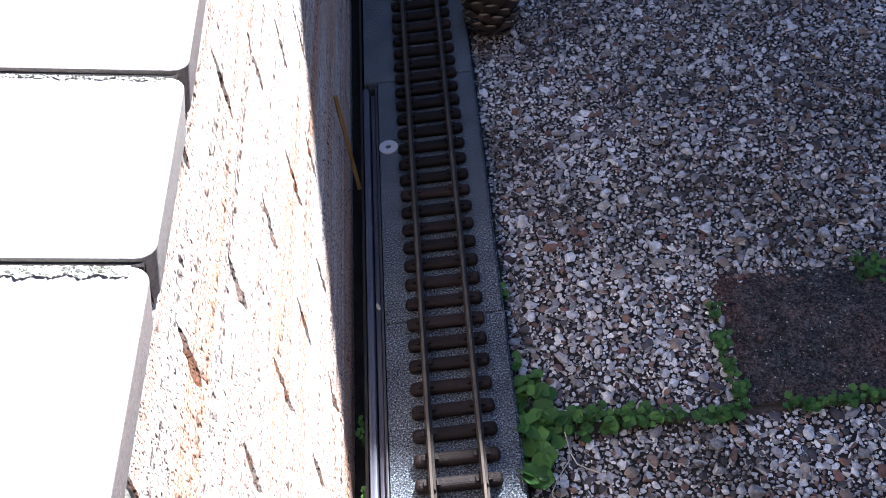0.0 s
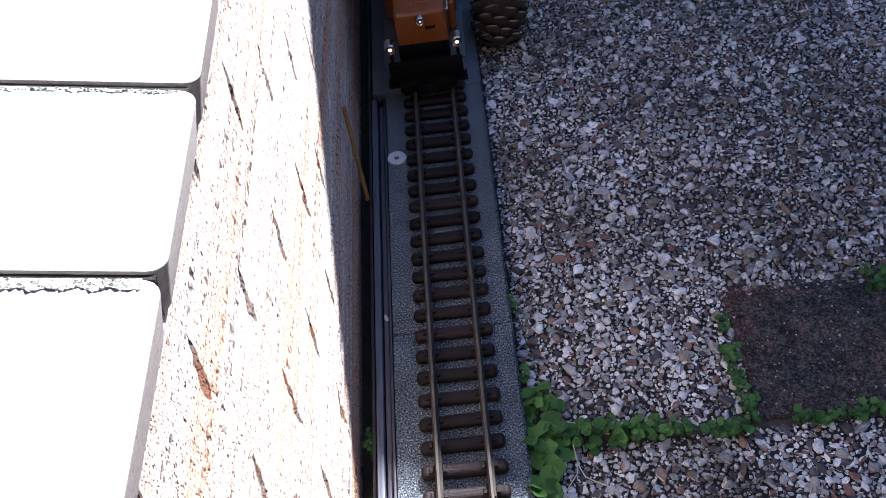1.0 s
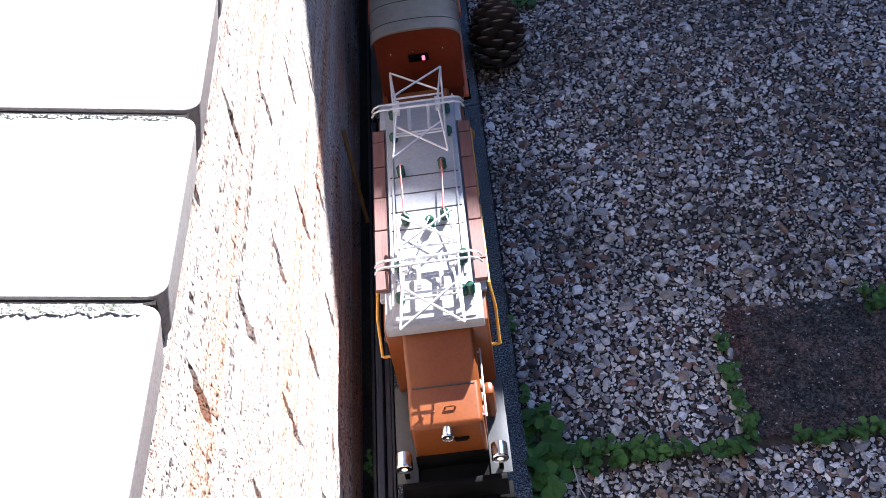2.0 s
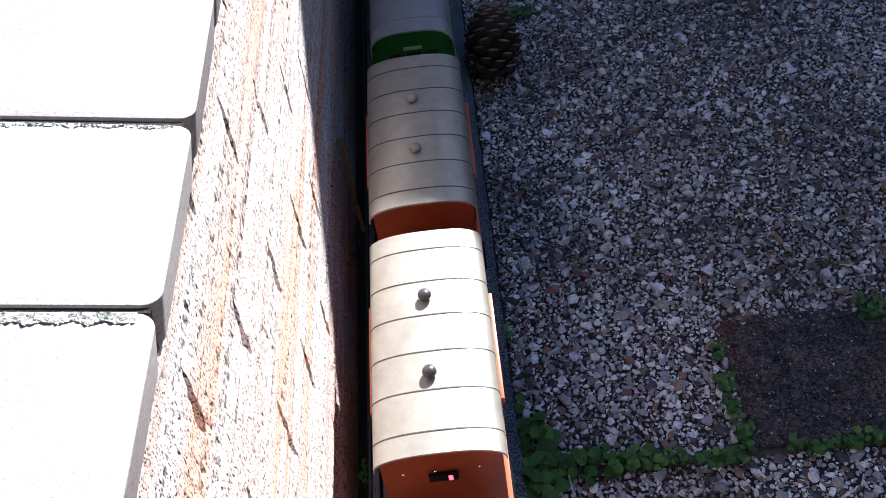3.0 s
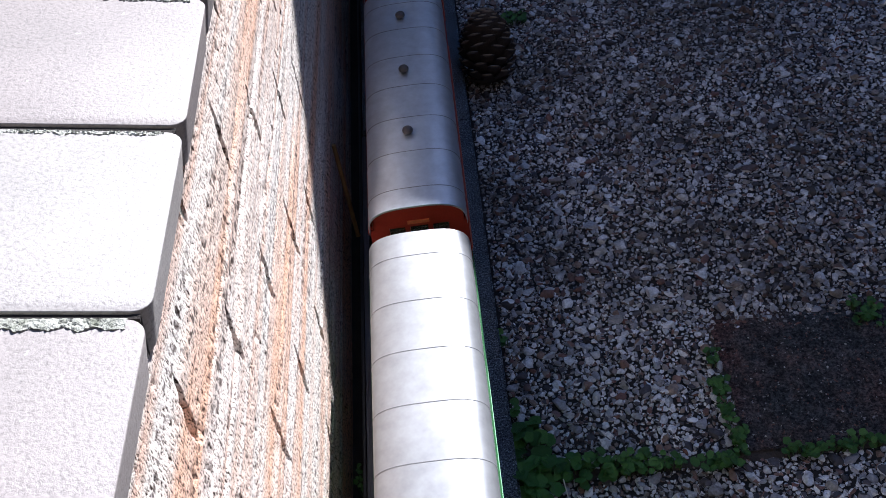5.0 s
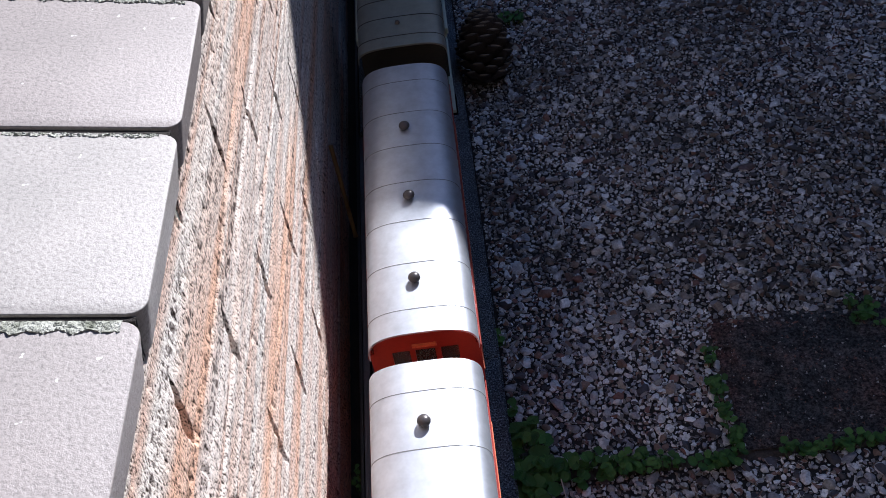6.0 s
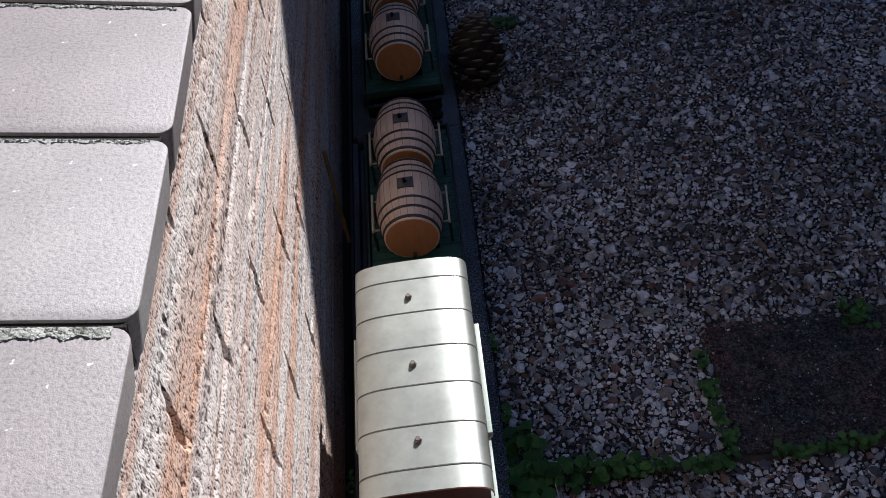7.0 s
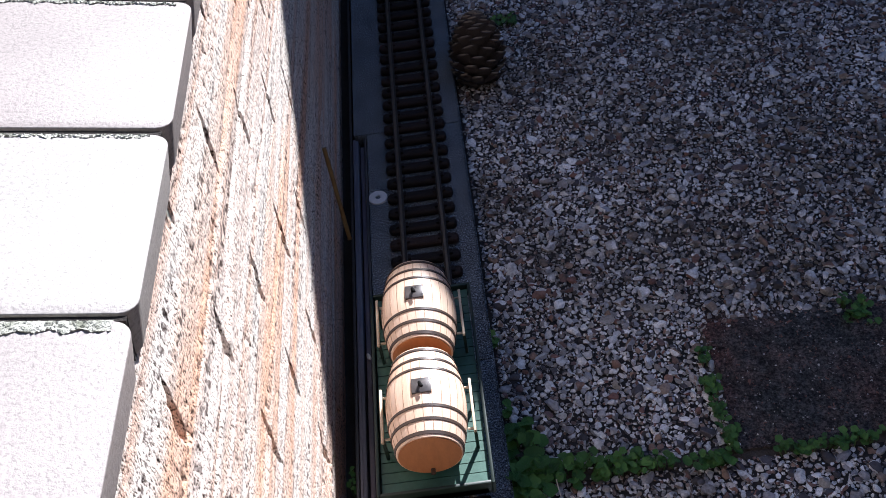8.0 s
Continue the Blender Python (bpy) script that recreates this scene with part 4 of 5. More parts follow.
def coach(label, body_mat, line_mat, vents, roof_mat, roof_half=0.0492):
    w = thing("passenger_coach", label, "railway coach", "cars of the train")
    L, eave, crown = 0.386, 0.118, 0.1490
    pts = arch(roof_half, eave, crown, 0.66, 28)
    part("roof", arch_sheet(bmesh.new(), pts, 0, L, 0.002), roof_mat, w, "smooth painted roof with rounded eaves", 50)
    rib = arch(roof_half + 0.0002, eave, crown + 0.0003, 0.66, 28)
    for k in range(7):
        y = 0.027 + 0.0548 * k
        part("roof_seam", arch_sheet(bmesh.new(), rib, y - 0.0003, y + 0.0003, 0.0014), M_SEAM_S, w, smooth=50)
    side = 0.0497
    n_win = 7
    pitch = (L - 0.05) / n_win
    for sx in (-1, 1):
        lo, hi = sorted((sx * (side - 0.003), sx * side))
        bm = boxes((lo, hi, 0.012, L - 0.012, 0.026, 0.070), (lo, hi, 0.012, L - 0.012, 0.106, eave - 0.0005))
        for k in range(n_win + 1):
            y = 0.025 + pitch * k
            box(bm, lo, hi, max(0.012, y - 0.008), min(L - 0.012, y + 0.008), 0.070, 0.106)
        part("side_wall", bm, body_mat, w)
        for k in range(n_win):
            y = 0.025 + pitch * k
            part("window_pane", boxes((*sorted((sx * (side - 0.0022), sx * (side - 0.0008))), y + 0.007, y + pitch - 0.007, 0.069, 0.107)), M_GLASS, w, "dark window pane")
        part("waist_line", boxes((*sorted((sx * side, sx * (side + 0.0011))), 0.014, L - 0.014, 0.0645, 0.0668)), line_mat, w, "thin bright lining")
        part("gutter", boxes((*sorted((sx * (side + 0.0002), sx * (side + 0.0010))), 0.004, L - 0.004, eave - 0.0045, eave - 0.0020)), body_mat, w)
        part("step_board", boxes((*sorted((sx * 0.030, sx * 0.047)), 0.004, 0.03, 0.012, 0.015)), M_BLACK, w)
    for y0, way in ((0.010, -1), (L - 0.014, 1)):
        bm = bmesh.new()
        prof = [(x * 0.90, z - 0.004) for x, z in pts]
        box(bm, -side, -0.030, y0, y0 + 0.004, 0.026, 0.112)
        box(bm, 0.030, side, y0, y0 + 0.004, 0.026, 0.112)
        box(bm, -0.030, 0.030, y0, y0 + 0.004, 0.026, 0.074)
        box(bm, -0.014, -0.009, y0, y0 + 0.004, 0.074, 0.112)
        box(bm, 0.009, 0.014, y0, y0 + 0.004, 0.074, 0.112)
        end_wall(bm, pts, y0, y0 + 0.004, 0.112)
        part("end_wall", bm, body_mat, w, "glossy painted end wall")
        yg = y0 + 0.0012
        for a, b in ((-0.030, -0.014), (-0.009, 0.009), (0.014, 0.030)):
            part("end_window", boxes((a - 0.0005, b + 0.0005, yg, yg + 0.001, 0.0735, 0.1125)), M_GLASS, w, "dark window pane")
        yp = y0 - 0.0014 if way < 0 else y0 + 0.004
        part("end_plate", boxes((-0.011, 0.011, yp, yp + 0.0014, 0.1165, 0.1205)), line_mat, w, "small pale plate")
        part("platform", boxes((-0.040, 0.040, *sorted((y0 + 0.002, y0 + way * 0.010)), 0.022, 0.027, 0.0008)), M_BLACK, w)
    part("floor", boxes((-side + 0.003, side - 0.003, 0.012, L - 0.012, 0.026, 0.031)), M_BLACK, w)
    for k in range(n_win):
        y = 0.025 + pitch * (k + 0.5)
        for sx in (-1, 1):
            part("seat", boxes((*sorted((sx * 0.010, sx * 0.036)), y - 0.004, y + 0.004, 0.031, 0.082, 0.002), (*sorted((sx * 0.010, sx * 0.036)), y - 0.016, y + 0.016, 0.042, 0.050, 0.002)), M_BAMBOO, w, "brown bench seat")
    part("underframe", boxes((-0.034, 0.034, 0.02, L - 0.02, 0.018, 0.026, 0.001)), M_BLACK, w)
    for yc in (0.075, L - 0.075):
        part("bogie_frame", boxes((-0.036, -0.030, yc - 0.035, yc + 0.035, 0.008, 0.020, 0.002), (0.030, 0.036, yc - 0.035, yc + 0.035, 0.008, 0.020, 0.002), (-0.03, 0.03, yc - 0.006, yc + 0.006, 0.012, 0.019)), M_BLACK, w)
        wheelset(w, yc - 0.024, 0.0145)
        wheelset(w, yc + 0.024, 0.0145)
    coupler(w, 0.012, -1)
    coupler(w, L - 0.012, 1)
    for y in vents:
        roof_vent(w, -0.0015, y, crown, 0.0058, M_VENT)
    return w


def barrel(parent, y, z, seed):
    """One cask lying along the wagon, its staves, hoops, heads and hatch."""
    b = part("barrel", lathe_y(bmesh.new(), [(-0.047, 0.0285), (-0.0455, 0.0290)] + [(-0.0455 + 0.091 * k / 16, 0.0290 + 0.0068 * math.sin(math.pi * k / 16)) for k in range(1, 16)] + [(0.0455, 0.0290), (0.047, 0.0285)], 44, (0, y, z)), M_STAVE, parent, "pale wooden cask", 60)
    rad = lambda t: 0.0290 + 0.0068 * math.sin(math.pi * (t + 0.0455) / 0.091)
    for t, w in ((-0.0435, 0.0030), (-0.0315, 0.0026), (-0.0195, 0.0024), (0.0195, 0.0024), (0.0315, 0.0026), (0.0435, 0.0030)):
        part("hoop", lathe_y(bmesh.new(), [(t - w / 2, rad(t - w / 2) - 0.001), (t - w / 2, rad(t - w / 2) + 0.0007), (t + w / 2, rad(t + w / 2) + 0.0007), (t + w / 2, rad(t + w / 2) - 0.001)], 44, (0, y, z)), M_HOOP, b, "dark iron hoop", 40)
    n = 13
    for k in range(n):
        a = math.pi * (k + 0.5) / n
        bm = bmesh.new()
        prev = None
        for i in range(13):
            t = -0.044 + 0.088 * i / 12
            r = rad(t) + 0.00022
            u = Vector((math.cos(a), 0, math.sin(a)))
            s = Vector((-math.sin(a), 0, math.cos(a))) * 0.00022
            p = Vector((0, y + t, z)) + u * r
            cur = (bm.verts.new(p - s), bm.verts.new(p + u * 0.0001), bm.verts.new(p + s), bm.verts.new(p - u * 0.0008))
            if prev:
                for j in range(4):
                    bm.faces.new((prev[j], prev[(j + 1) % 4], cur[(j + 1) % 4], cur[j]))
            prev = cur
        bmesh.ops.recalc_face_normals(bm, faces=bm.faces)
        part("stave_gap", bm, M_SEAMWOOD, b)
    for way in (-1, 1):
        ye = y + way * 0.0462
        part("barrel_head", lathe_y(bmesh.new(), [(-0.0012, 0.0272), (0.0012, 0.0272)], 40, (0, ye + way * 0.0004, z)), M_HEAD, b, "orange-brown barrel head")
        part("tap", tube(bmesh.new(), (0, ye, z - 0.022), (0, ye + way * 0.006, z - 0.022), 0.0022, 10), M_HOOP, b, "dark tap")
    top = z + rad(0) + 0.0005
    part("hatch", boxes((-0.0085, 0.0085, y - 0.0075, y + 0.0075, top - 0.0035, top + 0.0006, 0.0006)), M_VENT, b, "dark square filler hatch")
    part("hatch_handle", tubes((((-0.001, y, top), (-0.001, y, top + 0.005)), ((-0.001, y, top + 0.005), (0.001, y - 0.005, top + 0.0055))), 0.0014), M_BLACK, b)
    return b


M_SEAMWOOD = surface("stave_gap_brown", (0.30, 0.18, 0.11), (0.38, 0.24, 0.15), 60, 0.7)


def barrel_wagon():
    w = thing("barrel_wagon", "dark green wagon carrying two wooden casks with black hoops", "goods wagon", "cars of the train")
    L = 0.232
    part("underframe", boxes((-0.046, 0.046, 0.0, L, 0.036, 0.0455, 0.001)), M_WGREEN, w, "dark green frame")
    n = 21
    for k in range(n):
        y = 0.004 + (L - 0.008) * k / n
        part("floor_plank", boxes((-0.0475, 0.0475, y + 0.0004, y + (L - 0.008) / n - 0.0004, 0.0456, 0.0478)), M_WPLANK, w, "green floor plank" if k == 0 else "")
    for sx in (-1, 1):
        part("side_sill", boxes((*sorted((sx * 0.0485, sx * 0.0515)), 0.0, L, 0.036, 0.0535, 0.0007)), M_WGREEN, w, "low green side sill")
    for y in (0.0, L - 0.003):
        part("end_sill", boxes((-0.0485, 0.0485, y, y + 0.003, 0.036, 0.0535, 0.0007)), M_WGREEN, w, "low green end sill")
    part("end_platform", boxes((-0.046, 0.046, -0.020, -0.0005, 0.030, 0.034, 0.001)), M_BLACK, w, "black end platform")
    part("end_rail", tubes((((-0.046, -0.018, 0.046), (0.046, -0.018, 0.046)), ((-0.046, -0.018, 0.033), (-0.046, -0.018, 0.046)), ((0.046, -0.018, 0.033), (0.046, -0.018, 0.046))), 0.0012), M_WGREEN, w)
    for yc in (0.0625, 0.1695):
        barrel(w, yc, 0.0845, 1)
        for dy in (-0.028, 0.028):
            part("cradle", boxes((-0.026, 0.026, yc + dy - 0.003, yc + dy + 0.003, 0.0478, 0.0590, 0.001)), M_BLACK, w, "dark cradle block")
        for sx in (-1, 1):
            xs = sx * 0.0405
            part("side_strut", boxes((xs - 0.0012, xs + 0.0012, yc - 0.028, yc + 0.028, 0.0800, 0.0840, 0.0006)), M_STRUT, w, "cream wooden side rail")
            for dy in (-0.022, 0.022):
                part("strut_post", boxes((xs - 0.0014, xs + 0.0014, yc + dy - 0.0016, yc + dy + 0.0016, 0.0478, 0.0800)), M_WGREEN, w)
                part("strut_pin", tubes((((xs, yc + dy, 0.078), (sx * 0.034, yc + dy, 0.078)),), 0.0012, 6), M_STRUT, w)
    for y in (0.055, L - 0.055):
        wheelset(w, y)
        for sx in (-1, 1):
            part("axle_box", boxes((*sorted((sx * 0.029, sx * 0.036)), y - 0.012, y + 0.012, 0.008, 0.037, 0.002)), M_BLACK, w)
    coupler(w, 0.0, -1)
    coupler(w, L, 1)
    return w


def pantograph(parent, yc, z, front):
    p = part("pantograph", tubes((((-0.026, yc - 0.020, z), (-0.026, yc + 0.020, z)), ((0.026, yc - 0.020, z), (0.026, yc + 0.020, z)), ((-0.026, yc - 0.020, z), (0.026, yc - 0.020, z)), ((-0.026, yc + 0.020, z), (0.026, yc + 0.020, z))), 0.0012), M_TUBE, parent, "silver folded pantograph")
    arms = []
    for way in (-1, 1):
        yk = yc + way * 0.067
        for sx in (-1, 1):
            arms += [((sx * 0.026, yc + way * 0.016, z + 0.001), (sx * 0.027, yk, z + 0.011)), ((sx * 0.027, yk, z + 0.011), (sx * 0.021, yc + way * 0.004, z + 0.017))]
        arms += [((-0.027, yk, z + 0.011), (0.024, yc + way * 0.024, z + 0.014)), ((0.027, yk, z + 0.011), (-0.024, yc + way * 0.024, z + 0.014))]
        arms += [((-0.0265, yc + way * 0.030, z + 0.005), (0.0265, yc + way * 0.030, z + 0.005))]
    for arm in arms:
        part("arm", tubes((arm,), 0.0011), M_TUBE, p)
    for dy in (-0.0038, 0.0038):
        bow = [(-0.047, z + 0.012), (-0.044, z + 0.017), (-0.038, z + 0.0195), (0.038, z + 0.0195), (0.044, z + 0.017), (0.047, z + 0.012)]
        part("collector_bar", tubes([((x0, yc + dy, a), (x1, yc + dy, b)) for (x0, a), (x1, b) in zip(bow, bow[1:])], 0.0011), M_TUBE, p, "pale curved collector bar")
    part("spring", tubes((((-0.010, yc - 0.018, z + 0.002), (-0.010, yc + 0.018, z + 0.002)), ((0.010, yc - 0.018, z + 0.002), (0.010, yc + 0.018, z + 0.002))), 0.0020), M_TUBE, p)
    for x in (-0.0205, 0.0210):
        part("bracket", boxes((x - 0.0025, x + 0.0025, yc - 0.009, yc + 0.009, z + 0.014, z + 0.019)), M_TUBE, p)
    return p


def insulator(parent, x, y, z, h=0.011):
    bm = bmesh.new()
    tube(bm, (x, y, z), (x, y, z + h), 0.0020, 10)
    for k in range(4):
        zz = z + h * (0.12 + 0.24 * k)
        tube(bm, (x, y, zz), (x, y, zz + h * 0.13), 0.0042, 14, 0.0030)
    part("insulator", bm, M_INSUL, parent, "dark green ribbed insulator", 50)


def headlight(parent, x, y, z, r):
    part("lamp_housing", tubes((((x, y + 0.013, z), (x, y, z)),), r, 20), M_CHROME, parent, "chromed headlight housing")
    bm = ball(bmesh.new(), (0, 0, 0), r * 0.5)
    for v in bm.verts:
        v.co = Vector((v.co.x + x, v.co.y * 0.5 + y, v.co.z + z))
    ring = lathe_y(bmesh.new(), ((-0.0012, r * 0.72), (-0.0016, r * 0.90), (-0.0006, r * 1.05), (0.0008, r * 1.02)), 24, (x, y, z))
    part("lamp_rim", ring, M_CHROME, parent, "bright chrome lamp rim", 60)
    part("reflector", tubes((((x, y - 0.0008, z), (x, y + 0.0002, z)),), r * 0.78, 20), M_HOOP, parent)
    part("headlight_lens", bm, M_LAMP, parent, "warm lit headlight lens", 60)


def locomotive():
    l = thing("electric_locomotive", "orange-brown electric model locomotive with grey roof and two pantographs", "locomotive", "cars of the train")
    L = 0.505
    part("frame", boxes((-0.043, 0.043, 0.006, L - 0.006, 0.022, 0.036, 0.002)), M_BLACK, l, "black running frame")
    for sx in (-1, 1):
        for y0, y1 in ((0.010, 0.112), (L - 0.112, L - 0.010)):
            part("running_board", boxes((*sorted((sx * 0.0318, sx * 0.051)), y0, y1, 0.036, 0.039, 0.0008)), M_PLATE, l, "dark running board")
    for y, way in ((0.0, -1), (L, 1)):
        part("buffer_beam", boxes((-0.046, 0.046, *sorted((y, y - way * 0.006)), 0.018, 0.046, 0.001)), M_BLACK, l, "black buffer beam")
        part("plough", boxes((-0.036, 0.036, *sorted((y - way * 0.004, y + way * 0.006)), 0.004, 0.020, 0.002)), M_BLACK, l)
        coupler(l, y, way)
        for sx in (-1, 1):
            part("step", boxes((*sorted((sx * 0.036, sx * 0.050)), *sorted((y + way * 0.001, y - way * 0.016)), 0.010, 0.014, 0.001)), M_BLACK, l)
    for y0, y1, name in ((0.028, 0.112, "hood"), (L - 0.112, L - 0.028, "hood")):
        flip = lambda y: y if y0 < 0.2 else L - y
        prof = ((0.026, 0.034), (0.026, 0.0995), (0.066, 0.1025), (0.109, 0.1260), (0.109, 0.034))
        bm = bmesh.new()
        left, right = [[bm.verts.new((x, flip(y), z)) for y, z in prof] for x in (-0.0315, 0.0315)]
        bm.faces.new(left)
        bm.faces.new(right[::-1])
        for k in range(5):
            bm.faces.new((left[k], right[k], right[(k + 1) % 5], left[(k + 1) % 5]))
        bmesh.ops.recalc_face_normals(bm, faces=bm.faces)
        rim = [e for e in bm.edges if all(v.co.z > 0.08 for v in e.verts) and (abs(e.verts[0].co.x - e.verts[1].co.x) < 0.001 or max(abs(v.co.y - flip(0.026)) for v in e.verts) < 0.001)]
        rim += [e for e in bm.edges if abs(e.verts[0].co.z - e.verts[1].co.z) > 0.05 and max(abs(v.co.y - flip(0.026)) for v in e.verts) < 0.001]
        bmesh.ops.bevel(bm, geom=rim, offset=0.0045, segments=7, profile=0.5, affect="EDGES")
        hood = part(name, bm, M_HOOD, l, "orange-brown painted bonnet", 8)
        ym = flip(0.064)
        part("hood_seam", boxes((-0.0318, 0.0318, ym - 0.0006, ym + 0.0006, 0.040, 0.0960), (-0.0272, 0.0272, ym - 0.0006, ym + 0.0006, 0.0965, 0.1030)), M_SEAM, hood)
        yh = flip(0.042)
        part("hood_handle", tubes((((0.0, yh, 0.1035), (0.009, yh, 0.1035)), ((0.0, yh, 0.098), (0.0, yh, 0.1035)), ((0.009, yh, 0.098), (0.009, yh, 0.1035))), 0.0009), M_HOOD, hood)
        part("hood_latch", tubes((((-0.010, yh - 0.003, 0.1005), (-0.010, yh + 0.003, 0.1005)),), 0.0012), M_HOOD, hood)
        part("hood_rail", tubes((((0.0345, y0 + 0.006, 0.094), (0.0345, y1 - 0.006, 0.094)), ((0.031, y0 + 0.008, 0.094), (0.0345, y0 + 0.008, 0.094)), ((0.031, y1 - 0.01, 0.094), (0.0345, y1 - 0.01, 0.094))), 0.0009), M_TUBE, hood, "thin silver handrail")
        for k in range(4):
            part("side_louvre", boxes((0.0313, 0.0330, y0 + 0.014 + 0.014 * k, y0 + 0.024 + 0.014 * k, 0.050, 0.084, 0.0006)), M_HOOD, hood)
            part("side_louvre", boxes((-0.0330, -0.0313, y0 + 0.014 + 0.014 * k, y0 + 0.024 + 0.014 * k, 0.050, 0.084, 0.0006)), M_HOOD, hood)
    part("sand_box", boxes((0.0335, 0.0430, 0.066, 0.080, 0.039, 0.080, 0.004)), M_HOOD, l, "small orange-brown box on the running board")
    bm = boxes((-0.046, 0.046, 0.108, L - 0.108, 0.034, 0.132, 0.002))
    cab = part("cab_body", bm, M_HOOD, l, "orange-brown cab body")
    for sx in (-1, 1):
        part("side_panel", boxes((*sorted((sx * 0.0458, sx * 0.0472)), 0.150, L - 0.150, 0.040, 0.080, 0.0006)), M_HOOD, cab)
        for k in range(5):
            y = 0.158 + 0.039 * k
            part("cab_window", boxes((*sorted((sx * 0.0455, sx * 0.0468)), y, y + 0.028, 0.090, 0.118)), M_GLASS, cab, "dark cab window")
    roof = part("roof_deck", boxes((-0.0365, 0.0365, 0.103, L - 0.103, 0.1335, 0.1460, 0.0015), (-0.0430, 0.0430, 0.100, 0.141, 0.1320, 0.1440, 0.0015), (-0.0430, 0.0430, L - 0.141, L - 0.100, 0.1320, 0.1440, 0.0015), (-0.048, 0.048, 0.138, L - 0.138, 0.1325, 0.1385, 0.0015)), M_DECK, l, "light grey roof deck")
    for y in (0.214, 0.238, 0.262, 0.286):
        part("deck_seam", boxes((-0.034, 0.034, y - 0.0005, y + 0.0005, 0.1455, 0.1466)), M_SEAM, roof)
    part("deck_strip", boxes((0.0300, 0.0318, 0.150, L - 0.150, 0.1455, 0.1480)), M_DECK, roof)
    part("deck_strip", boxes((-0.0318, -0.0300, 0.150, L - 0.150, 0.1455, 0.1480)), M_DECK, roof)
    cuts = (0.144, 0.168, 0.218, 0.262, 0.306, 0.344, 0.362)
    for sx in (-1, 1):
        for a, b in zip(cuts, cuts[1:]):
            part("walkway_board", boxes((*sorted((sx * 0.0385, sx * 0.0505)), a + 0.0006, b - 0.0006, 0.1405, 0.1450, 0.0005, 1)), M_BOARD, l, "brown wooden roof walkway board")
        for y in (0.146, L - 0.146):
            way = -1 if y < 0.2 else 1
            part("handrail", tubes((((sx * 0.0505, y, 0.135), (sx * 0.0535, y + way * 0.012, 0.118)), ((sx * 0.0535, y + way * 0.012, 0.118), (sx * 0.0535, y + way * 0.036, 0.092)), ((sx * 0.0505, y - way * 0.10, 0.134), (sx * 0.0505, y, 0.135)), ((sx * 0.0535, y + way * 0.036, 0.092), (sx * 0.0465, y + way * 0.036, 0.092))), 0.0014), M_YELLOW, l, "yellow curved handrail")
    for yc, front in ((0.146, True), (L - 0.146, False)):
        for x in (-0.028, 0.028):
            for dy in (-0.018, 0.018):
                insulator(roof, x, yc + dy, 0.146, 0.010)
        pantograph(l, yc, 0.157, front)
    for x, y in ((-0.020, 0.222), (0.003, 0.214), (0.017, 0.222), (-0.022, 0.288), (0.019, 0.292), (0.031, 0.168), (0.034, 0.128)):
        insulator(roof, x, y, 0.146, 0.013)
    for x, x2 in ((-0.020, -0.022), (0.017, 0.019)):
        part("conductor_rod", tubes((((x, 0.222, 0.160), (x2, 0.290, 0.160)),), 0.0009), M_REDROD, roof, "thin red conductor rod")
    part("wire", tubes((((0.003, 0.214, 0.159), (-0.012, 0.176, 0.160)), ((-0.020, 0.222, 0.159), (0.020, 0.185, 0.160)), ((0.017, 0.222, 0.159), (0.027, 0.178, 0.158))), 0.0007), M_TUBE, roof)
    for y, way in ((0.016, -1), (L - 0.016, 1)):
        for x in (-0.0415, 0.0415):
            if way < 0:
                headlight(l, x, y - 0.004, 0.061, 0.0072)
            else:
                part("lamp_housing", tubes((((x, y - 0.009, 0.061), (x, y + 0.004, 0.061)),), 0.0058, 20), M_CHROME, l, "chromed headlight housing")
            part("lamp_bracket", boxes((x - 0.002, x + 0.002, y - 0.002, y + 0.002, 0.038, 0.057)), M_BLACK, l)
    headlight(l, 0.0, 0.019, 0.092, 0.0054)
    part("lamp_bracket", boxes((-0.002, 0.002, 0.026, 0.034, 0.088, 0.094)), M_HOOD, l)
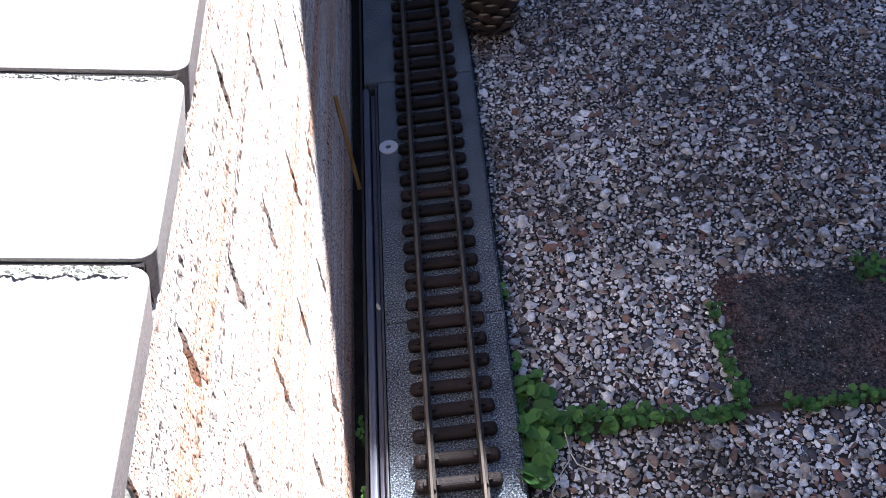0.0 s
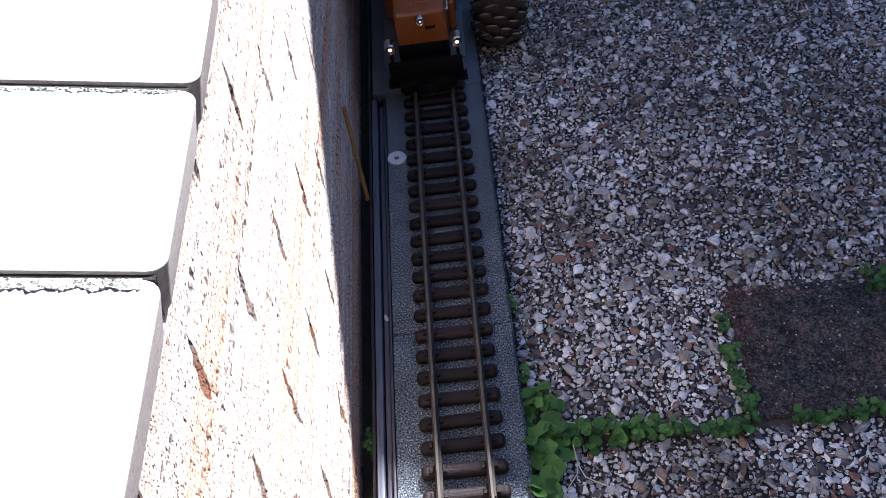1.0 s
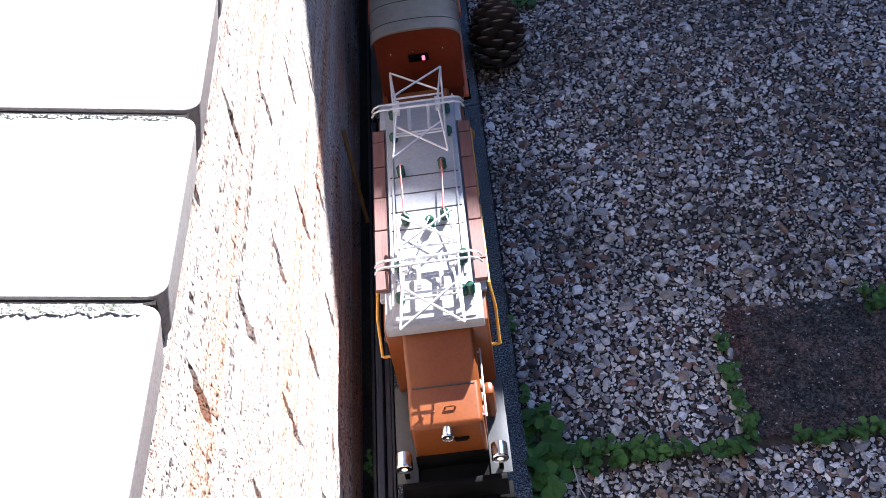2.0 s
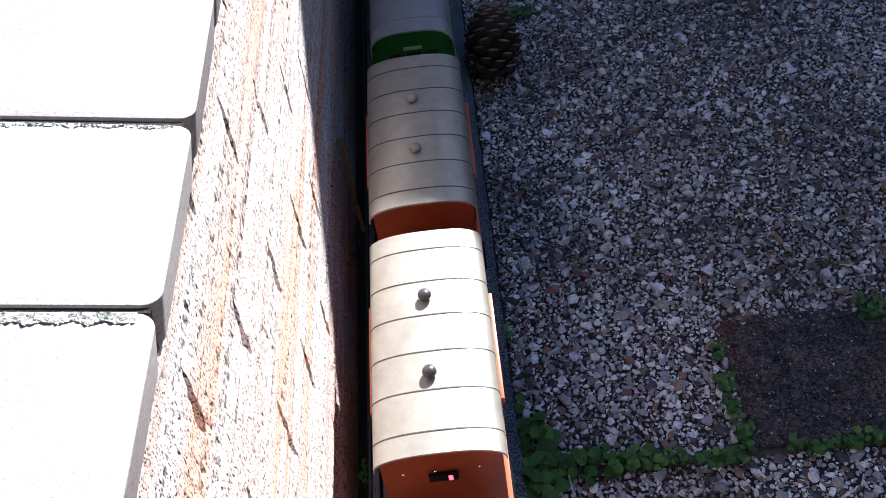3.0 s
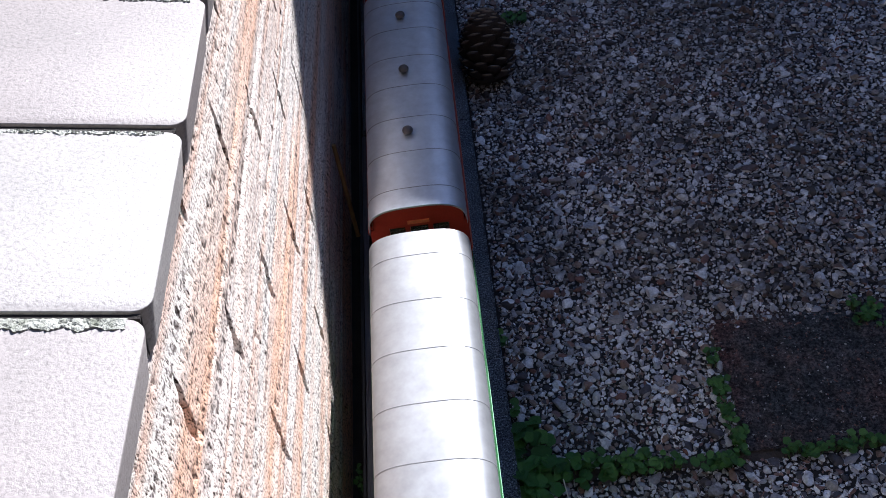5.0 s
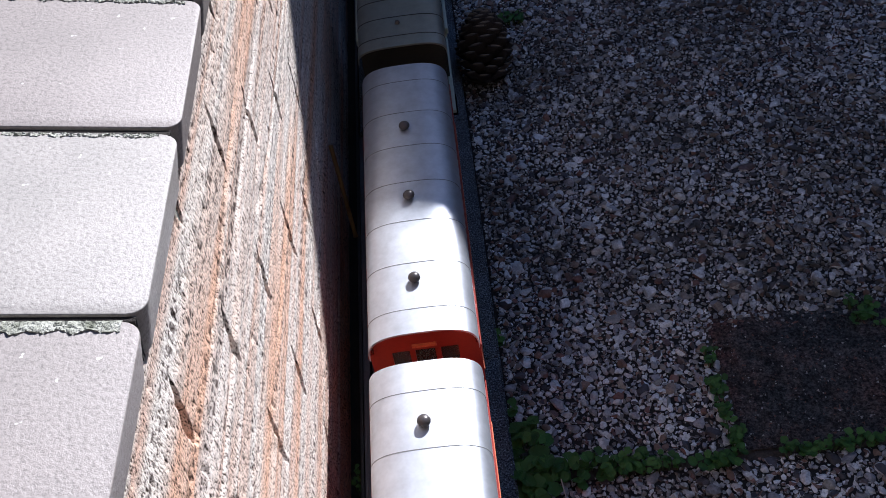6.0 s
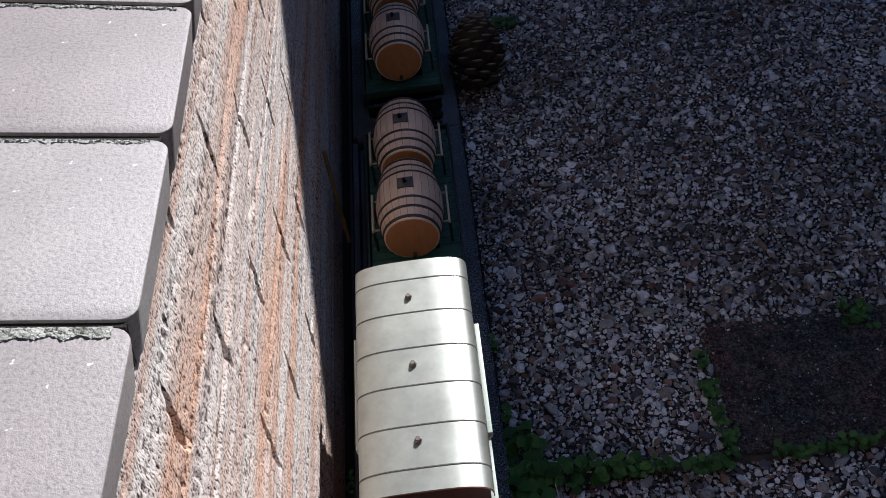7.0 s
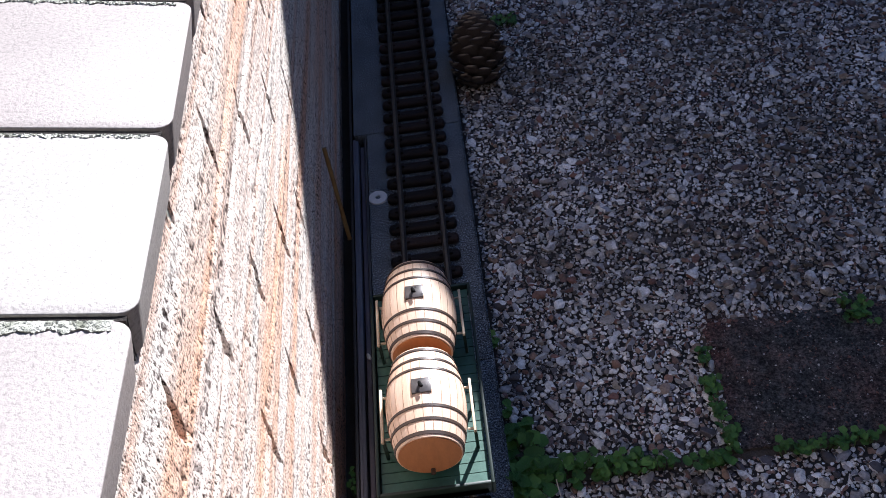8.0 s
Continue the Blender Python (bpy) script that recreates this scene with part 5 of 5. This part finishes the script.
    part("front_grip", tubes((((0.006, 0.024, 0.078), (0.016, 0.024, 0.078)), ((0.006, 0.03, 0.078), (0.006, 0.024, 0.078)), ((0.016, 0.03, 0.078), (0.016, 0.024, 0.078))), 0.0016), M_BLACK, l)
    # black sheet added in place of the shade low on the bonnet front
    part("front_shade", boxes((-0.0320, 0.0320, 0.0242, 0.0262, 0.034, 0.055, 0.0006)), M_BLACK, l, "black panel painting the shade on the lower front")
    for y in (0.060, 0.095, 0.130, L - 0.130, L - 0.095, L - 0.060):
        wheelset(l, y, 0.0185)
    for sx in (-1, 1):
        for y0, y1 in ((0.045, 0.145), (L - 0.145, L - 0.045)):
            part("side_rod", boxes((*sorted((sx * 0.030, sx * 0.0335)), y0, y1, 0.012, 0.018, 0.001)), M_STEEL, l, "steel coupling rod")
    return l


# leading end of each vehicle, in metres along the train
TRAIN = [
    (1.275, locomotive()),
    (1.806, boxcar("red-brown boxcar with cream roof and two dark roof vents", M_CREAM, M_RED, M_ORANGE, (0.075, 0.158), M_VENT, True, end_sign=True)),
    (2.084, boxcar("red-brown boxcar with cream roof and two grey roof vents", M_CREAM, M_RED, M_ORANGE, (0.078, 0.159), M_VENT_W, True)),
    (2.370, coach("green passenger coach with plain pale grey roof", M_GREEN, M_GREENLINE, (), M_GREYROOF)),
    (2.794, coach("green passenger coach with plain pale grey roof", M_GREEN, M_GREENLINE, (), M_GREYROOF)),
    (3.214, coach("red passenger coach with silver roof and dark vents", M_CRIMSON, M_ORANGE, (0.110, 0.217, 0.324), M_SILVER)),
    (3.631, coach("red passenger coach with silver roof and dark vents", M_CRIMSON, M_ORANGE, (0.060, 0.168, 0.274), M_SILVER)),
    (4.057, boxcar("dark boxcar with ivory roof, pale rails and small vents", M_CREAM_G, M_DARKBODY, M_PALERAIL, (0.045, 0.120, 0.195), M_RUSTVENT, False, 0.0525, 0.62)),
    (4.372, barrel_wagon()),
    (4.682, barrel_wagon()),
]

# how far the train has run at each moment
RUN = [(0.0, 0.0), (1.0, 0.557), (2.2, 1.2254), (3.3, 1.833), (4.7, 2.624), (5.8, 3.253), (7.0, 3.942), (8.0, 4.516)]


def motions():
    for start, vehicle in TRAIN:
        walk(vehicle, [(t, pose(TRACK_X, start - d, RAIL)) for t, d in RUN])


motions()
